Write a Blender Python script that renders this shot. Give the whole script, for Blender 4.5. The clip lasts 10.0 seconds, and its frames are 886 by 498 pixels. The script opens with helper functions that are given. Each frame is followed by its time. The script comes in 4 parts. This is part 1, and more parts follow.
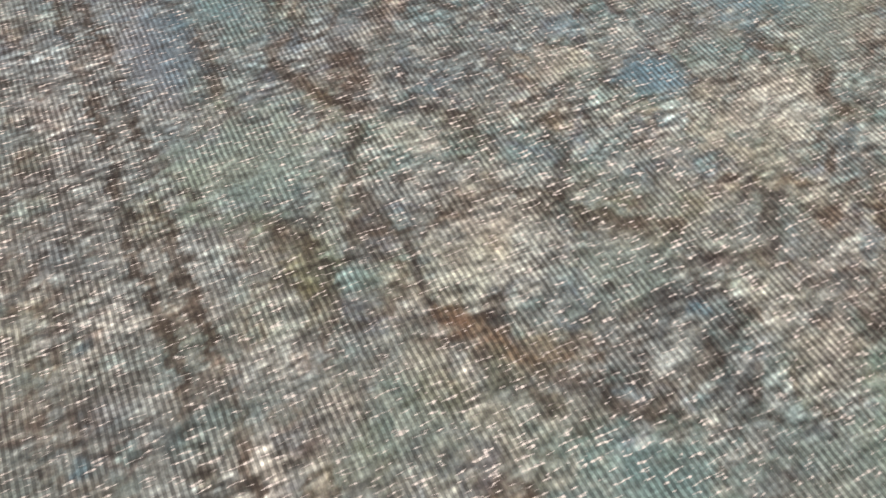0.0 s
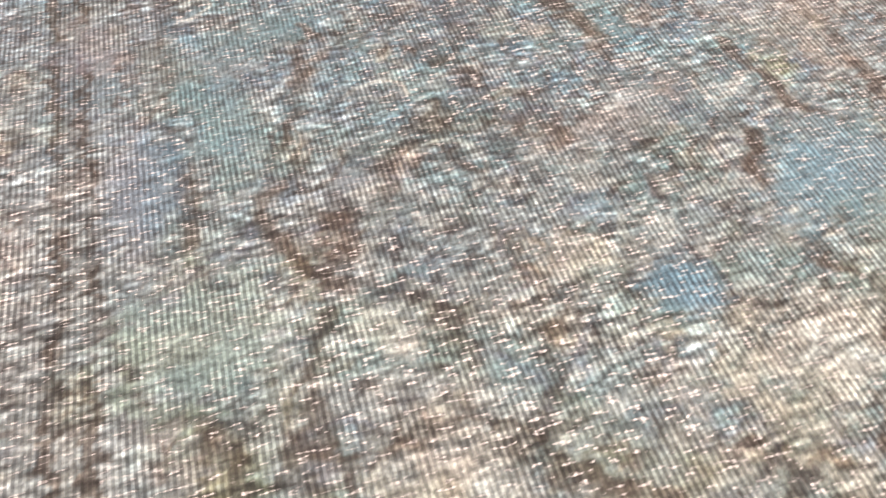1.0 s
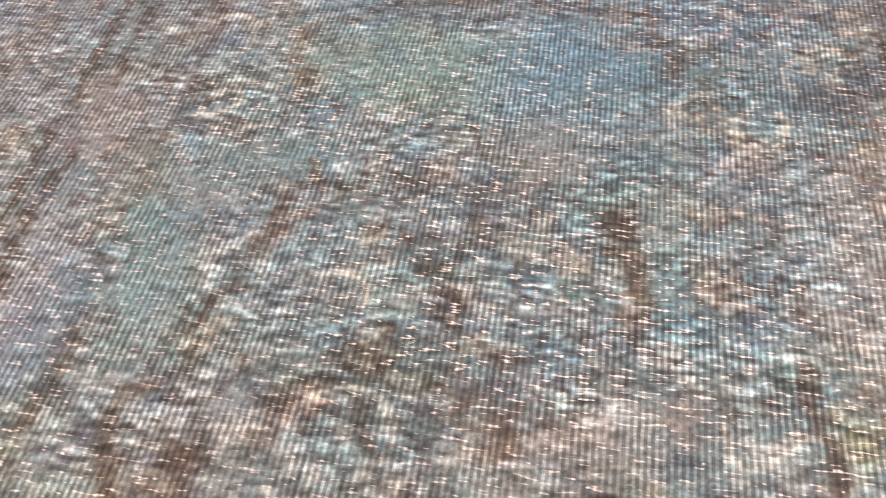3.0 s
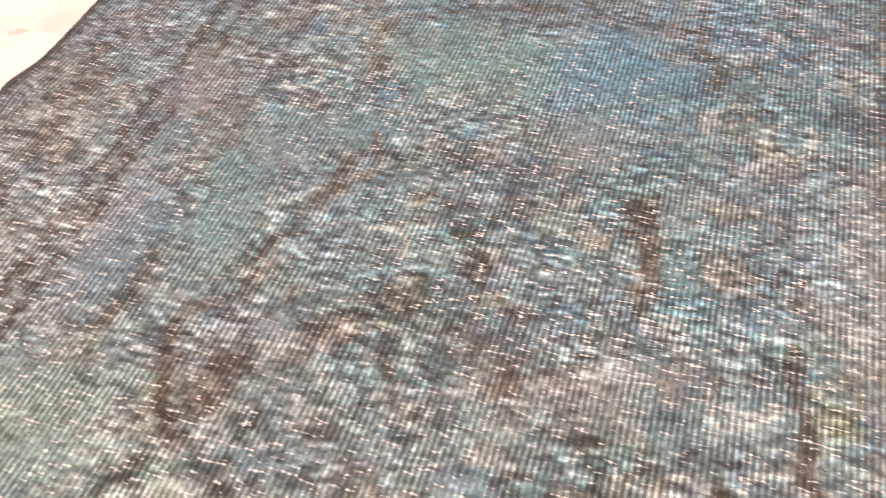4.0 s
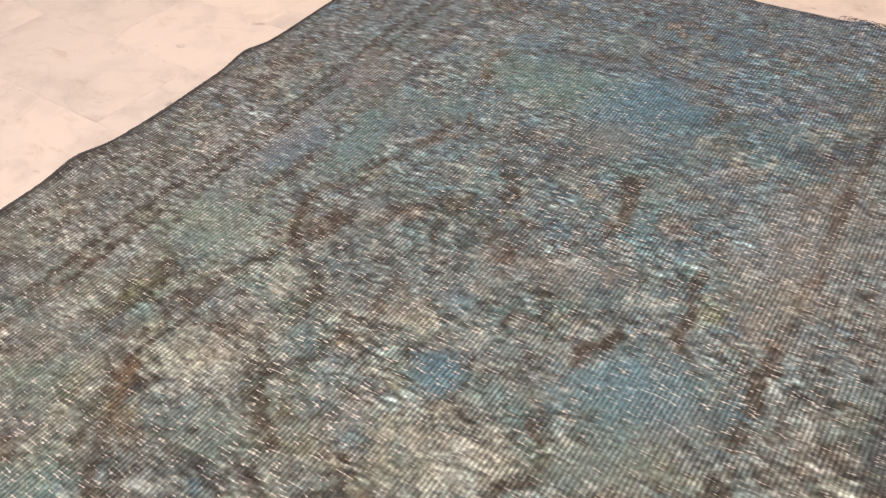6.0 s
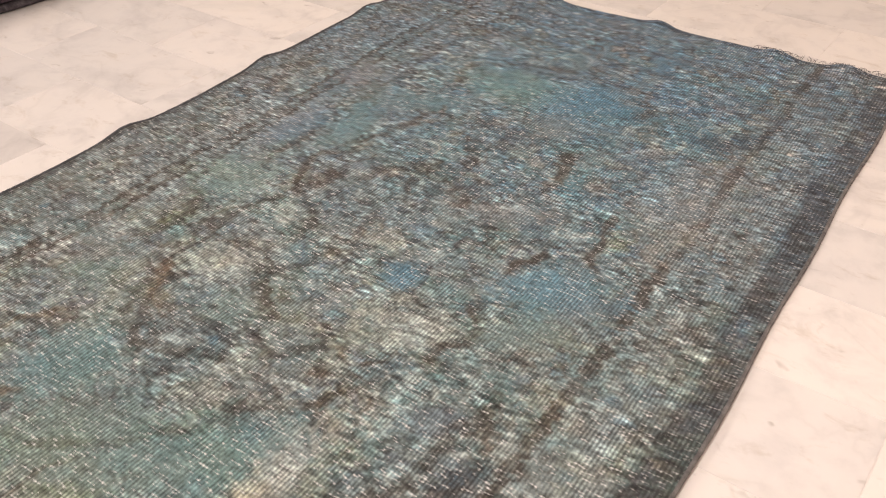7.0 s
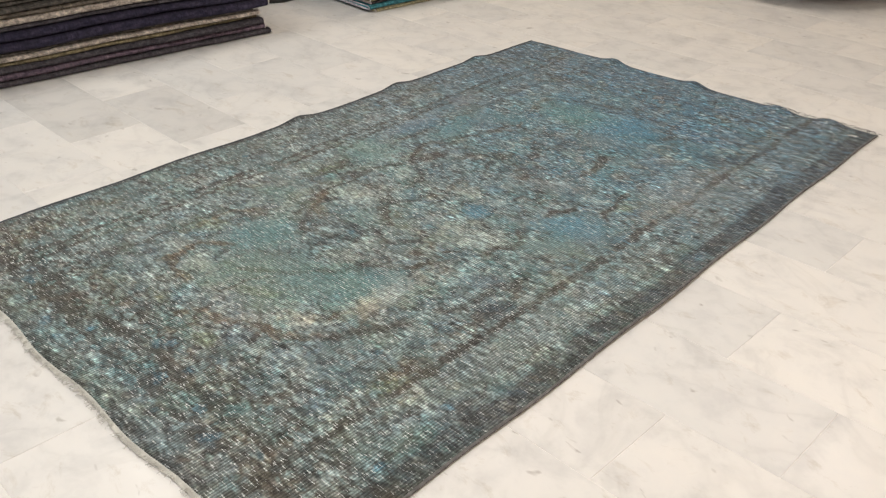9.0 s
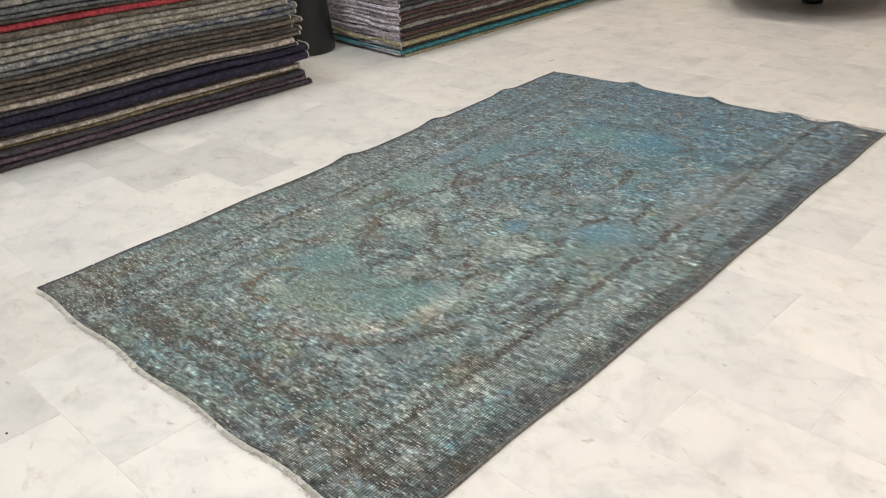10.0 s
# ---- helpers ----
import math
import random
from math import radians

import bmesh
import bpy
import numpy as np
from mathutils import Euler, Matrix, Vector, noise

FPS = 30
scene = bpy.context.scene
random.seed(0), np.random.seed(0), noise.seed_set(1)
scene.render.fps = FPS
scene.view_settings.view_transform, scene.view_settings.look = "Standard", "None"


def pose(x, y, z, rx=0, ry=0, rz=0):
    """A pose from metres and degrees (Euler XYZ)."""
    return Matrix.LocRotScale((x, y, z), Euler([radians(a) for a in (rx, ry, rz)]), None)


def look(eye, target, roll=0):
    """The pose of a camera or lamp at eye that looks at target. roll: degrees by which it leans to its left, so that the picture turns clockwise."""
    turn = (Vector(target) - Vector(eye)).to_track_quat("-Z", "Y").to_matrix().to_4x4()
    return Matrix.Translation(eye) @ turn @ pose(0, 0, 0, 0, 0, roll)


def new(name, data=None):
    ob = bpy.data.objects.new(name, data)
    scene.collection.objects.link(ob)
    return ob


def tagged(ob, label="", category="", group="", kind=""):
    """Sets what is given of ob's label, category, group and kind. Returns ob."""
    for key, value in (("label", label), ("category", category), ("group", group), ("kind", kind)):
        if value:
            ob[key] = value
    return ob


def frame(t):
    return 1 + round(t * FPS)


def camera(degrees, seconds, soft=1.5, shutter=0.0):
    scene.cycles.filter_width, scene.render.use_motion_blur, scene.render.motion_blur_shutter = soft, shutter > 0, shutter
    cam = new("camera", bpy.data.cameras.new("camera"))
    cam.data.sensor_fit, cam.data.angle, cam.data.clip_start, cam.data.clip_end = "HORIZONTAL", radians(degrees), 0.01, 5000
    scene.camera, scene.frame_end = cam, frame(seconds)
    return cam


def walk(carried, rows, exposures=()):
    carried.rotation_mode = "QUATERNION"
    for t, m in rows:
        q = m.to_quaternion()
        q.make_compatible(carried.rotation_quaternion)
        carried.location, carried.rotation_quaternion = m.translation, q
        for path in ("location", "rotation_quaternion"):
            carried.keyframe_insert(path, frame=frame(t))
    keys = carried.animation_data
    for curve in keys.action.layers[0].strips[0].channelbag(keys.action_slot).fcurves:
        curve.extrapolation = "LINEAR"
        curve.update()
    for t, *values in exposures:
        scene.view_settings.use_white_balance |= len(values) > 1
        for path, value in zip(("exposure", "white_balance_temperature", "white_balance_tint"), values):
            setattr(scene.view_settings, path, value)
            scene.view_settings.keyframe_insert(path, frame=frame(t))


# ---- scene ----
cam = camera(53.3, 10.0, 1.2, 0.18)
PATH = [
    (0, (0.3089, 0.4998, 0.8359), (0.7257, 1.4222, -0.4032), -1.23),
    (0.5, (0.3842, 0.5964, 0.8440), (0.7838, 1.5533, -0.3745), 0.21),
    (1, (0.5481, 0.6979, 0.8475), (0.8099, 1.7270, -0.3493), -1.83),
    (1.5, (0.6997, 0.8047, 0.8822), (0.8832, 1.8811, -0.2872), -2.63),
    (2, (0.8023, 0.9799, 0.8832), (0.9379, 1.9986, -0.3432), -1.41),
    (2.5, (0.8936, 1.1116, 0.8948), (0.8948, 2.0987, -0.3644), -1.89),
    (2.7, (0.9393, 1.1525, 0.8777), (0.8440, 2.1427, -0.3754), -2.68),
    (3.8, (1.0735, 1.1005, 0.8841), (0.7323, 2.0656, -0.3456), -2.92),
    (4, (1.0972, 1.0182, 0.9182), (0.7273, 2.0072, -0.2839), -3.64),
    (4.5, (1.1520, 0.7879, 1.0086), (0.7324, 1.8313, -0.1296), -3.42),
    (5, (1.2129, 0.6844, 1.0510), (0.7099, 1.7359, -0.0450), -3.42),
    (5.5, (1.3757, 0.5912, 1.0784), (0.7096, 1.5866, 0.0174), -4.84),
    (6, (1.5568, 0.5023, 1.1035), (0.8751, 1.4966, 0.0516), -2.10),
    (6.2, (1.6233, 0.4434, 1.1163), (0.9536, 1.4695, 0.0874), -0.74),
    (7.3, (2.0414, -0.0003, 1.1851), (1.2607, 1.0414, 0.2548), -0.78),
    (7.5, (2.1301, -0.0593, 1.2019), (1.3168, 0.9681, 0.2837), -0.76),
    (8, (2.3107, -0.2196, 1.2421), (1.4936, 0.8157, 0.3363), 1.12),
    (8.5, (2.4633, -0.4825, 1.2825), (1.6063, 0.5556, 0.4178), 2.04),
    (9, (2.6044, -0.6458, 1.3253), (1.6786, 0.3785, 0.5168), 1.17),
    (9.5, (2.7556, -0.7803, 1.3443), (1.7725, 0.2215, 0.5762), -2.55),
    (10, (2.7659, -0.8880, 1.3852), (1.7715, 0.1232, 0.6444), -3.92),
]
# the clip's camera is brighter and warmer close to the pile, darker in the middle, neutral at the end
EXPOSURES = [
    (0.0, 0.22, 7300, 26), (0.6, 0.66, 7250, 26), (1.2, 0.84, 7600, 34), (1.6, 0.83, 7750, 35), (2.0, 0.59, 7850, 37), (2.5, 0.63, 7900, 38), (3.8, 0.78, 7800, 34), (4.0, 0.72, 7800, 34), (4.5, 0.12, 7800, 32),
    (5.0, -0.10, 7750, 29), (5.5, -0.14, 7700, 28), (6.2, 0.19, 7600, 26), (7.5, 0.01, 6950, 19), (8.5, -0.05, 6620, 11), (10.0, 0.04, 6280, 7),
]
walk(cam, [(t, look(eye, target, roll)) for t, eye, target, roll in PATH], EXPOSURES)

# ---------------------------------------------------------------- light
world = bpy.data.worlds.new("world")
scene.world = world
world.use_nodes = True
world.node_tree.nodes["Background"].inputs["Color"].default_value = (0.9, 0.95, 1.0, 1)
world.node_tree.nodes["Background"].inputs["Strength"].default_value = 0.05
ROOM = (-3.4, 6.0, -4.5, 8.5, 3.0)          # x from, x to, y from, y to, height
FLOOR_Z = -0.007
LAMPS = [(x, y) for x in (-1.4, 1.6, 4.4) for y in (-2.2, 1.0, 4.2)]
LAMP_POWER = 36.0


def area_lamp(x, y, power, tint):
    data = bpy.data.lights.new("ceiling_lamp", "AREA")
    data.shape, data.size, data.size_y = "RECTANGLE", 0.58, 1.18
    data.energy, data.color = power, tint
    ob = new("ceiling_lamp", data)
    ob.matrix_basis = pose(x, y, ROOM[4] - 0.09)
    return ob


for lx, ly in LAMPS:
    if lx > 3:
        tint = (1.0, 0.76, 0.62)
    elif ly > 3:
        tint = (1.0, 0.84, 0.70)
    else:
        tint = (1.0, 0.975, 0.945)
    area_lamp(lx, ly, LAMP_POWER * (1.0 if ly < 3 else 1.12 if lx < 0 else 0.50), tint)


# ---------------------------------------------------------------- materials
def material(name):
    m = bpy.data.materials.new(name)
    m.use_nodes = True
    nt = m.node_tree
    return m, nt, nt.nodes["Principled BSDF"]


def node(nt, kind, **settings):
    n = nt.nodes.new(kind)
    for key, value in settings.items():
        if key in n.inputs:
            n.inputs[key].default_value = value
    return n


def ramp(nt, fac, stops):
    n = nt.nodes.new("ShaderNodeValToRGB")
    while len(n.color_ramp.elements) < len(stops):
        n.color_ramp.elements.new(0.5)
    for e, (at, col) in zip(n.color_ramp.elements, stops):
        e.position, e.color = at, (*col, 1) if len(col) == 3 else col
    nt.links.new(fac, n.inputs["Fac"])
    return n.outputs["Color"]


def mixed(nt, kind, fac, a, b):
    n = nt.nodes.new("ShaderNodeMix")
    n.data_type, n.blend_type = "RGBA", kind
    for socket, value in ((n.inputs[0], fac), (n.inputs[6], a), (n.inputs[7], b)):
        if hasattr(value, "links"):
            nt.links.new(value, socket)
        else:
            socket.default_value = value if isinstance(value, float) else (*value, 1)
    return n.outputs[2]


def scaled(nt, coords, sx, sy, sz, rz=0.0):
    n = nt.nodes.new("ShaderNodeMapping")
    n.inputs["Scale"].default_value = (sx, sy, sz)
    n.inputs["Rotation"].default_value = (0, 0, rz)
    nt.links.new(coords, n.inputs["Vector"])
    return n.outputs["Vector"]


def noise_of(nt, vector, scale, detail=4.0, rough=0.55, warp=0.0):
    n = nt.nodes.new("ShaderNodeTexNoise")
    n.inputs["Scale"].default_value, n.inputs["Detail"].default_value = scale, detail
    n.inputs["Roughness"].default_value, n.inputs["Distortion"].default_value = rough, warp
    nt.links.new(vector, n.inputs["Vector"])
    return n.outputs["Fac"]


def maths(nt, kind, a, b=0.0):
    n = nt.nodes.new("ShaderNodeMath")
    n.operation = kind
    for socket, value in zip(n.inputs, (a, b)):
        if hasattr(value, "links"):
            nt.links.new(value, socket)
        else:
            socket.default_value = value
    return n.outputs[0]


def bump(nt, bsdf, height, strength, distance):
    n = nt.nodes.new("ShaderNodeBump")
    n.inputs["Strength"].default_value, n.inputs["Distance"].default_value = strength, distance
    nt.links.new(height, n.inputs["Height"])
    nt.links.new(n.outputs["Normal"], bsdf.inputs["Normal"])


def coords_of(nt, kind="Object"):
    return nt.nodes.new("ShaderNodeTexCoord").outputs[kind]


def rug_material():
    """Worn overdyed pile: the dye from the mesh, pale warp ribs along y broken by rows of knots along x, bare warp tips."""
    m, nt, bsdf = material("overdyed_pile")
    xyz = coords_of(nt)
    dye = nt.nodes.new("ShaderNodeAttribute")
    dye.attribute_name = "dye"
    worn = nt.nodes.new("ShaderNodeAttribute")
    worn.attribute_name = "wear"

    def wave(direction, scale, distortion):
        w = nt.nodes.new("ShaderNodeTexWave")
        w.bands_direction = direction
        w.inputs["Scale"].default_value = scale
        w.inputs["Distortion"].default_value, w.inputs["Detail"].default_value = distortion, 2.0
        w.inputs["Detail Scale"].default_value = 0.6
        nt.links.new(xyz, w.inputs["Vector"])
        return w.outputs["Fac"]

    ribs, picks = wave("X", 40.0, 1.3), wave("Y", 62.0, 2.6)
    streak = noise_of(nt, scaled(nt, xyz, 34, 150, 1), 1.0, 3.0, 0.65, 0.4)
    knot = noise_of(nt, scaled(nt, xyz, 125, 105, 1), 1.0, 2.0, 0.6)
    fleck = noise_of(nt, scaled(nt, xyz, 44, 230, 1), 1.0, 2.0, 0.5, 0.2)
    patchy = noise_of(nt, xyz, 13.0, 3.0, 0.6)
    col = mixed(nt, "MULTIPLY", 0.45, dye.outputs["Color"], ramp(nt, streak, [(0.30, (0.45, 0.43, 0.41)), (0.48, (0.95, 0.95, 0.95)), (0.70, (1.50, 1.49, 1.46))]))
    col = mixed(nt, "MULTIPLY", 0.62, col, ramp(nt, knot, [(0.30, (0.35, 0.35, 0.35)), (0.48, (0.95, 0.95, 0.95)), (0.68, (1.6, 1.58, 1.54))]))
    # pale warps stand out as thin beaded lines where the pile is gone
    bead = maths(nt, "MULTIPLY", ramp(nt, ribs, [(0.30, (0, 0, 0)), (0.80, (1, 1, 1))]), ramp(nt, picks, [(0.15, (0.72, 0.72, 0.72)), (0.7, (1, 1, 1))]))
    bald = ramp(nt, patchy, [(0.36, (0.25, 0.25, 0.25)), (0.60, (1, 1, 1))])
    shade = ramp(nt, bead, [(0.0, (0.54, 0.53, 0.53)), (0.35, (0.95, 0.95, 0.95)), (1.0, (1.60, 1.58, 1.55))])
    col = mixed(nt, "MULTIPLY", maths(nt, "MULTIPLY", bald, 0.82), col, shade)
    tip = maths(nt, "ADD", maths(nt, "MULTIPLY", bead, 0.6), 0.40)
    bare = maths(nt, "MULTIPLY", ramp(nt, fleck, [(0.603, (0, 0, 0)), (0.67, (1, 1, 1))]), tip)
    bare = maths(nt, "MULTIPLY", bare, maths(nt, "ADD", worn.outputs["Fac"], 0.45))
    col = mixed(nt, "MIX", maths(nt, "MINIMUM", bare, 0.95), col, (0.66, 0.69, 0.69))
    nt.links.new(col, bsdf.inputs["Base Color"])
    bsdf.inputs["Roughness"].default_value = 0.85
    bsdf.inputs["Specular IOR Level"].default_value = 0.25
    bsdf.inputs["Sheen Weight"].default_value = 0.12
    bsdf.inputs["Sheen Roughness"].default_value = 0.5
    bump(nt, bsdf, maths(nt, "ADD", maths(nt, "MULTIPLY", bead, 0.6), knot), 0.5, 0.004)
    return m


def marble_material(name, level):
    m, nt, bsdf = material(name)
    xyz = coords_of(nt)
    info = nt.nodes.new("ShaderNodeObjectInfo")
    shift = nt.nodes.new("ShaderNodeVectorMath")
    shift.operation = "ADD"
    nt.links.new(xyz, shift.inputs[0])
    comb = nt.nodes.new("ShaderNodeCombineXYZ")
    nt.links.new(maths(nt, "MULTIPLY", info.outputs["Random"], 37.0), comb.inputs["X"])
    nt.links.new(maths(nt, "MULTIPLY", info.outputs["Random"], 91.0), comb.inputs["Y"])
    nt.links.new(comb.outputs[0], shift.inputs[1])
    v = shift.outputs[0]
    base = ramp(nt, info.outputs["Random"], [(0.0, (0.600 * level, 0.597 * level, 0.588 * level)), (0.3, (0.632 * level, 0.624 * level, 0.610 * level)), (1.0, (0.675 * level, 0.661 * level, 0.637 * level))])
    cloud = ramp(nt, noise_of(nt, v, 6.5, 6.0, 0.62, 0.3), [(0.30, (0.79, 0.795, 0.805)), (0.50, (0.99, 0.99, 0.985)), (0.75, (1.05, 1.035, 1.01))])
    col = mixed(nt, "MULTIPLY", 0.8, base, cloud)
    vein = maths(nt, "ABSOLUTE", maths(nt, "SUBTRACT", noise_of(nt, v, 3.0, 5.0, 0.55, 0.7), 0.5))
    col = mixed(nt, "MULTIPLY", 0.75, col, ramp(nt, vein, [(0.0, (0.90, 0.90, 0.90)), (0.03, (0.975, 0.975, 0.975)), (0.09, (1, 1, 1))]))
    spot = noise_of(nt, scaled(nt, v, 1, 1.6, 1), 16.0, 2.0, 0.5, 0.5)
    col = mixed(nt, "MULTIPLY", 0.8, col, ramp(nt, spot, [(0.69, (1, 1, 1)), (0.77, (0.60, 0.58, 0.56))]))
    smudge = noise_of(nt, scaled(nt, v, 1, 1.8, 1, 0.5), 8.0, 6.0, 0.72, 0.6)
    col = mixed(nt, "MULTIPLY", 0.85, col, ramp(nt, smudge, [(0.57, (1, 1, 1)), (0.68, (0.84, 0.81, 0.77)), (0.76, (0.70, 0.67, 0.63))]))
    nt.links.new(col, bsdf.inputs["Base Color"])
    rough = ramp(nt, noise_of(nt, v, 9.0, 3.0), [(0.3, (0.30, 0.30, 0.30)), (0.7, (0.45, 0.45, 0.45))])
    nt.links.new(rough, bsdf.inputs["Roughness"])
    bsdf.inputs["Specular IOR Level"].default_value = 0.35
    bump(nt, bsdf, spot, 0.04, 0.002)
    return m


def plain(name, colour, rough=0.6, vary=0.25, scale=12.0, metal=0.0, relief=0.15):
    m, nt, bsdf = material(name)
    xyz = coords_of(nt)
    n1, n2 = noise_of(nt, xyz, scale, 4.0), noise_of(nt, xyz, scale * 9, 2.0)
    lo, hi = tuple(c * (1 - vary) for c in colour), tuple(min(1, c * (1 + vary)) for c in colour)
    col = ramp(nt, n1, [(0.3, lo), (0.7, hi)])
    col = mixed(nt, "MULTIPLY", 0.5, col, ramp(nt, n2, [(0.3, (0.8, 0.8, 0.8)), (0.7, (1.1, 1.1, 1.1))]))
    nt.links.new(col, bsdf.inputs["Base Color"])
    bsdf.inputs["Roughness"].default_value, bsdf.inputs["Metallic"].default_value = rough, metal
    bump(nt, bsdf, n2, relief, 0.003)
    return m


def wool(name, colour, other, spread=0.5):
    """Pile of a folded rug: two dyes in blotches, short worn stripes across the fold."""
    m, nt, bsdf = material(name)
    colour, other = tuple(1.22 * c for c in colour), tuple(1.22 * c for c in other)
    xyz = coords_of(nt)
    blot = noise_of(nt, scaled(nt, xyz, 14, 20, 26), 1.0, 5.0, 0.7, 0.5)
    comb = noise_of(nt, scaled(nt, xyz, 160, 14, 14), 1.0, 3.0, 0.6)
    fine = noise_of(nt, xyz, 240.0, 2.0)
    col = ramp(nt, blot, [(0.5 - spread * 0.4, colour), (0.5 + spread * 0.4, other)])
    col = mixed(nt, "MULTIPLY", 0.52, col, ramp(nt, comb, [(0.3, (0.42, 0.42, 0.42)), (0.52, (0.95, 0.95, 0.95)), (0.72, (1.75, 1.72, 1.65))]))
    tuft = noise_of(nt, scaled(nt, xyz, 60, 60, 90), 1.0, 3.0, 0.65)
    col = mixed(nt, "MULTIPLY", 0.6, col, ramp(nt, tuft, [(0.36, (0.30, 0.31, 0.33)), (0.52, (1.0, 1.0, 1.0)), (0.66, (1.9, 1.87, 1.80))]))
    nt.links.new(col, bsdf.inputs["Base Color"])
    bsdf.inputs["Roughness"].default_value, bsdf.inputs["Specular IOR Level"].default_value = 0.9, 0.15
    bump(nt, bsdf, maths(nt, "ADD", fine, comb), 0.5, 0.003)
    return m


PILE = rug_material()
MARBLE = marble_material("white_marble", 1.0)
MARBLE_GREY = marble_material("grey_marble", 0.88)
GROUT = plain("grout", (0.70, 0.68, 0.65), 0.9, 0.2, 6.0)
CORD = plain("faded_cord", (0.125, 0.122, 0.120), 0.9, 0.45, 40.0, relief=0.6)
BINDING = plain("dark_binding", (0.055, 0.06, 0.068), 0.9, 0.35, 30.0, relief=0.6)
RAW = plain("raw_cotton", (0.50, 0.50, 0.465), 0.9, 0.2, 40.0, relief=0.6)
PAINT = plain("wall_paint", (0.72, 0.69, 0.64), 0.8, 0.05, 1.5, relief=0.03)
CEIL = plain("ceiling_paint", (0.80, 0.79, 0.77), 0.9, 0.03, 1.5, relief=0.02)
BLACK = plain("black_plastic", (0.012, 0.012, 0.013), 0.45, 0.2, 8.0)
IRON = plain("dark_iron", (0.02, 0.02, 0.022), 0.4, 0.2, 20.0, 0.6)
WALNUT = plain("dark_wood", (0.07, 0.045, 0.03), 0.45, 0.3, 9.0)
OPAL, opal_tree, opal_bsdf = material("opal_diffuser")
opal_bsdf.inputs["Emission Color"].default_value = (1, 0.97, 0.92, 1)
opal_bsdf.inputs["Emission Strength"].default_value = 2.0


# ---------------------------------------------------------------- mesh helpers
def mesh_of(name, verts, faces, mat, smooth=False):
    me = bpy.data.meshes.new(name)
    me.from_pydata(verts, [], faces)
    me.validate()
    if isinstance(mat, (list, tuple)):
        for x in mat:
            me.materials.append(x)
    else:
        me.materials.append(mat)
    if smooth:
        me.polygons.foreach_set("use_smooth", [True] * len(me.polygons))
    return me


def part(name, bm, mat, parent, label=""):
    """One mesh object, from a bmesh or a mesh, under its thing."""
    if isinstance(bm, bmesh.types.BMesh):
        me = bpy.data.meshes.new(name)
        bm.to_mesh(me)
        bm.free()
        me.materials.append(mat)
    else:
        me = bm
    ob = new(name, me)
    ob.parent = parent
    if label:
        ob["label"] = label
    return ob


def box(lo, hi, bevel=0.0):
    bm = bmesh.new()
    bmesh.ops.create_cube(bm, size=1.0)
    size = [b - a for a, b in zip(lo, hi)]
    mid = [(a + b) / 2 for a, b in zip(lo, hi)]
    bmesh.ops.scale(bm, vec=size, verts=bm.verts)
    bmesh.ops.translate(bm, vec=mid, verts=bm.verts)
    if bevel:
        bmesh.ops.bevel(bm, geom=bm.edges[:], offset=bevel, segments=2, affect="EDGES", profile=0.5)
    return bm


def lathe(profile, steps=40, centre=(0, 0)):
    """A turned body from (radius, height) pairs."""
    bm = bmesh.new()
    rings = []
    for r, z in profile:
        rings.append([bm.verts.new((centre[0] + r * math.cos(2 * math.pi * k / steps), centre[1] + r * math.sin(2 * math.pi * k / steps), z)) for k in range(steps)])
    for a, b in zip(rings, rings[1:]):
        for k in range(steps):
            bm.faces.new((a[k], a[(k + 1) % steps], b[(k + 1) % steps], b[k]))
    bm.faces.new(rings[0][::-1])
    bm.faces.new(rings[-1])
    for f in bm.faces:
        f.smooth = len(f.verts) == 4
    return bm


# ---------------------------------------------------------------- the room
X0, X1, Y0, Y1, HIGH = ROOM


def setting(name, bm, mat, label, category):
    return tagged(part(name, bm, mat, None), label, category, kind="structure")


floor = setting("floor", box((X0, Y0, FLOOR_Z - 0.12), (X1, Y1, FLOOR_Z - 0.0012)), GROUT, "floor of polished white and grey marble tiles", "floor")
setting("ceiling", box((X0, Y0, HIGH), (X1, Y1, HIGH + 0.12)), CEIL, "plain white painted ceiling", "ceiling")
setting("wall_west", box((X0 - 0.15, Y0, FLOOR_Z - 0.12), (X0, Y1, HIGH + 0.12)), PAINT, "plain cream painted shop wall", "wall")
setting("wall_east", box((X1, Y0, FLOOR_Z - 0.12), (X1 + 0.15, Y1, HIGH + 0.12)), PAINT, "plain cream painted shop wall", "wall")
setting("wall_south", box((X0 - 0.15, Y0 - 0.15, FLOOR_Z - 0.12), (X1 + 0.15, Y0, HIGH + 0.12)), PAINT, "plain cream painted shop wall", "wall")
setting("wall_north", box((X0 - 0.15, Y1, FLOOR_Z - 0.12), (X1 + 0.15, Y1 + 0.15, HIGH + 0.12)), PAINT, "plain cream painted shop wall", "wall")

for lx, ly in LAMPS:
    lamp = tagged(part("ceiling_light", box((-0.32, -0.62, -0.05), (0.32, 0.62, -0.001), 0.006), CEIL, None),
                  "white rectangular ceiling light panel", "ceiling light", "ceiling lights")
    lamp.location = (lx, ly, HIGH)
    part("diffuser", box((-0.29, -0.59, -0.062), (0.29, 0.59, -0.052)), OPAL, lamp, "opal glowing diffuser")


# ---------------------------------------------------------------- the rug
RUG_W, RUG_L = 1.70, 2.863


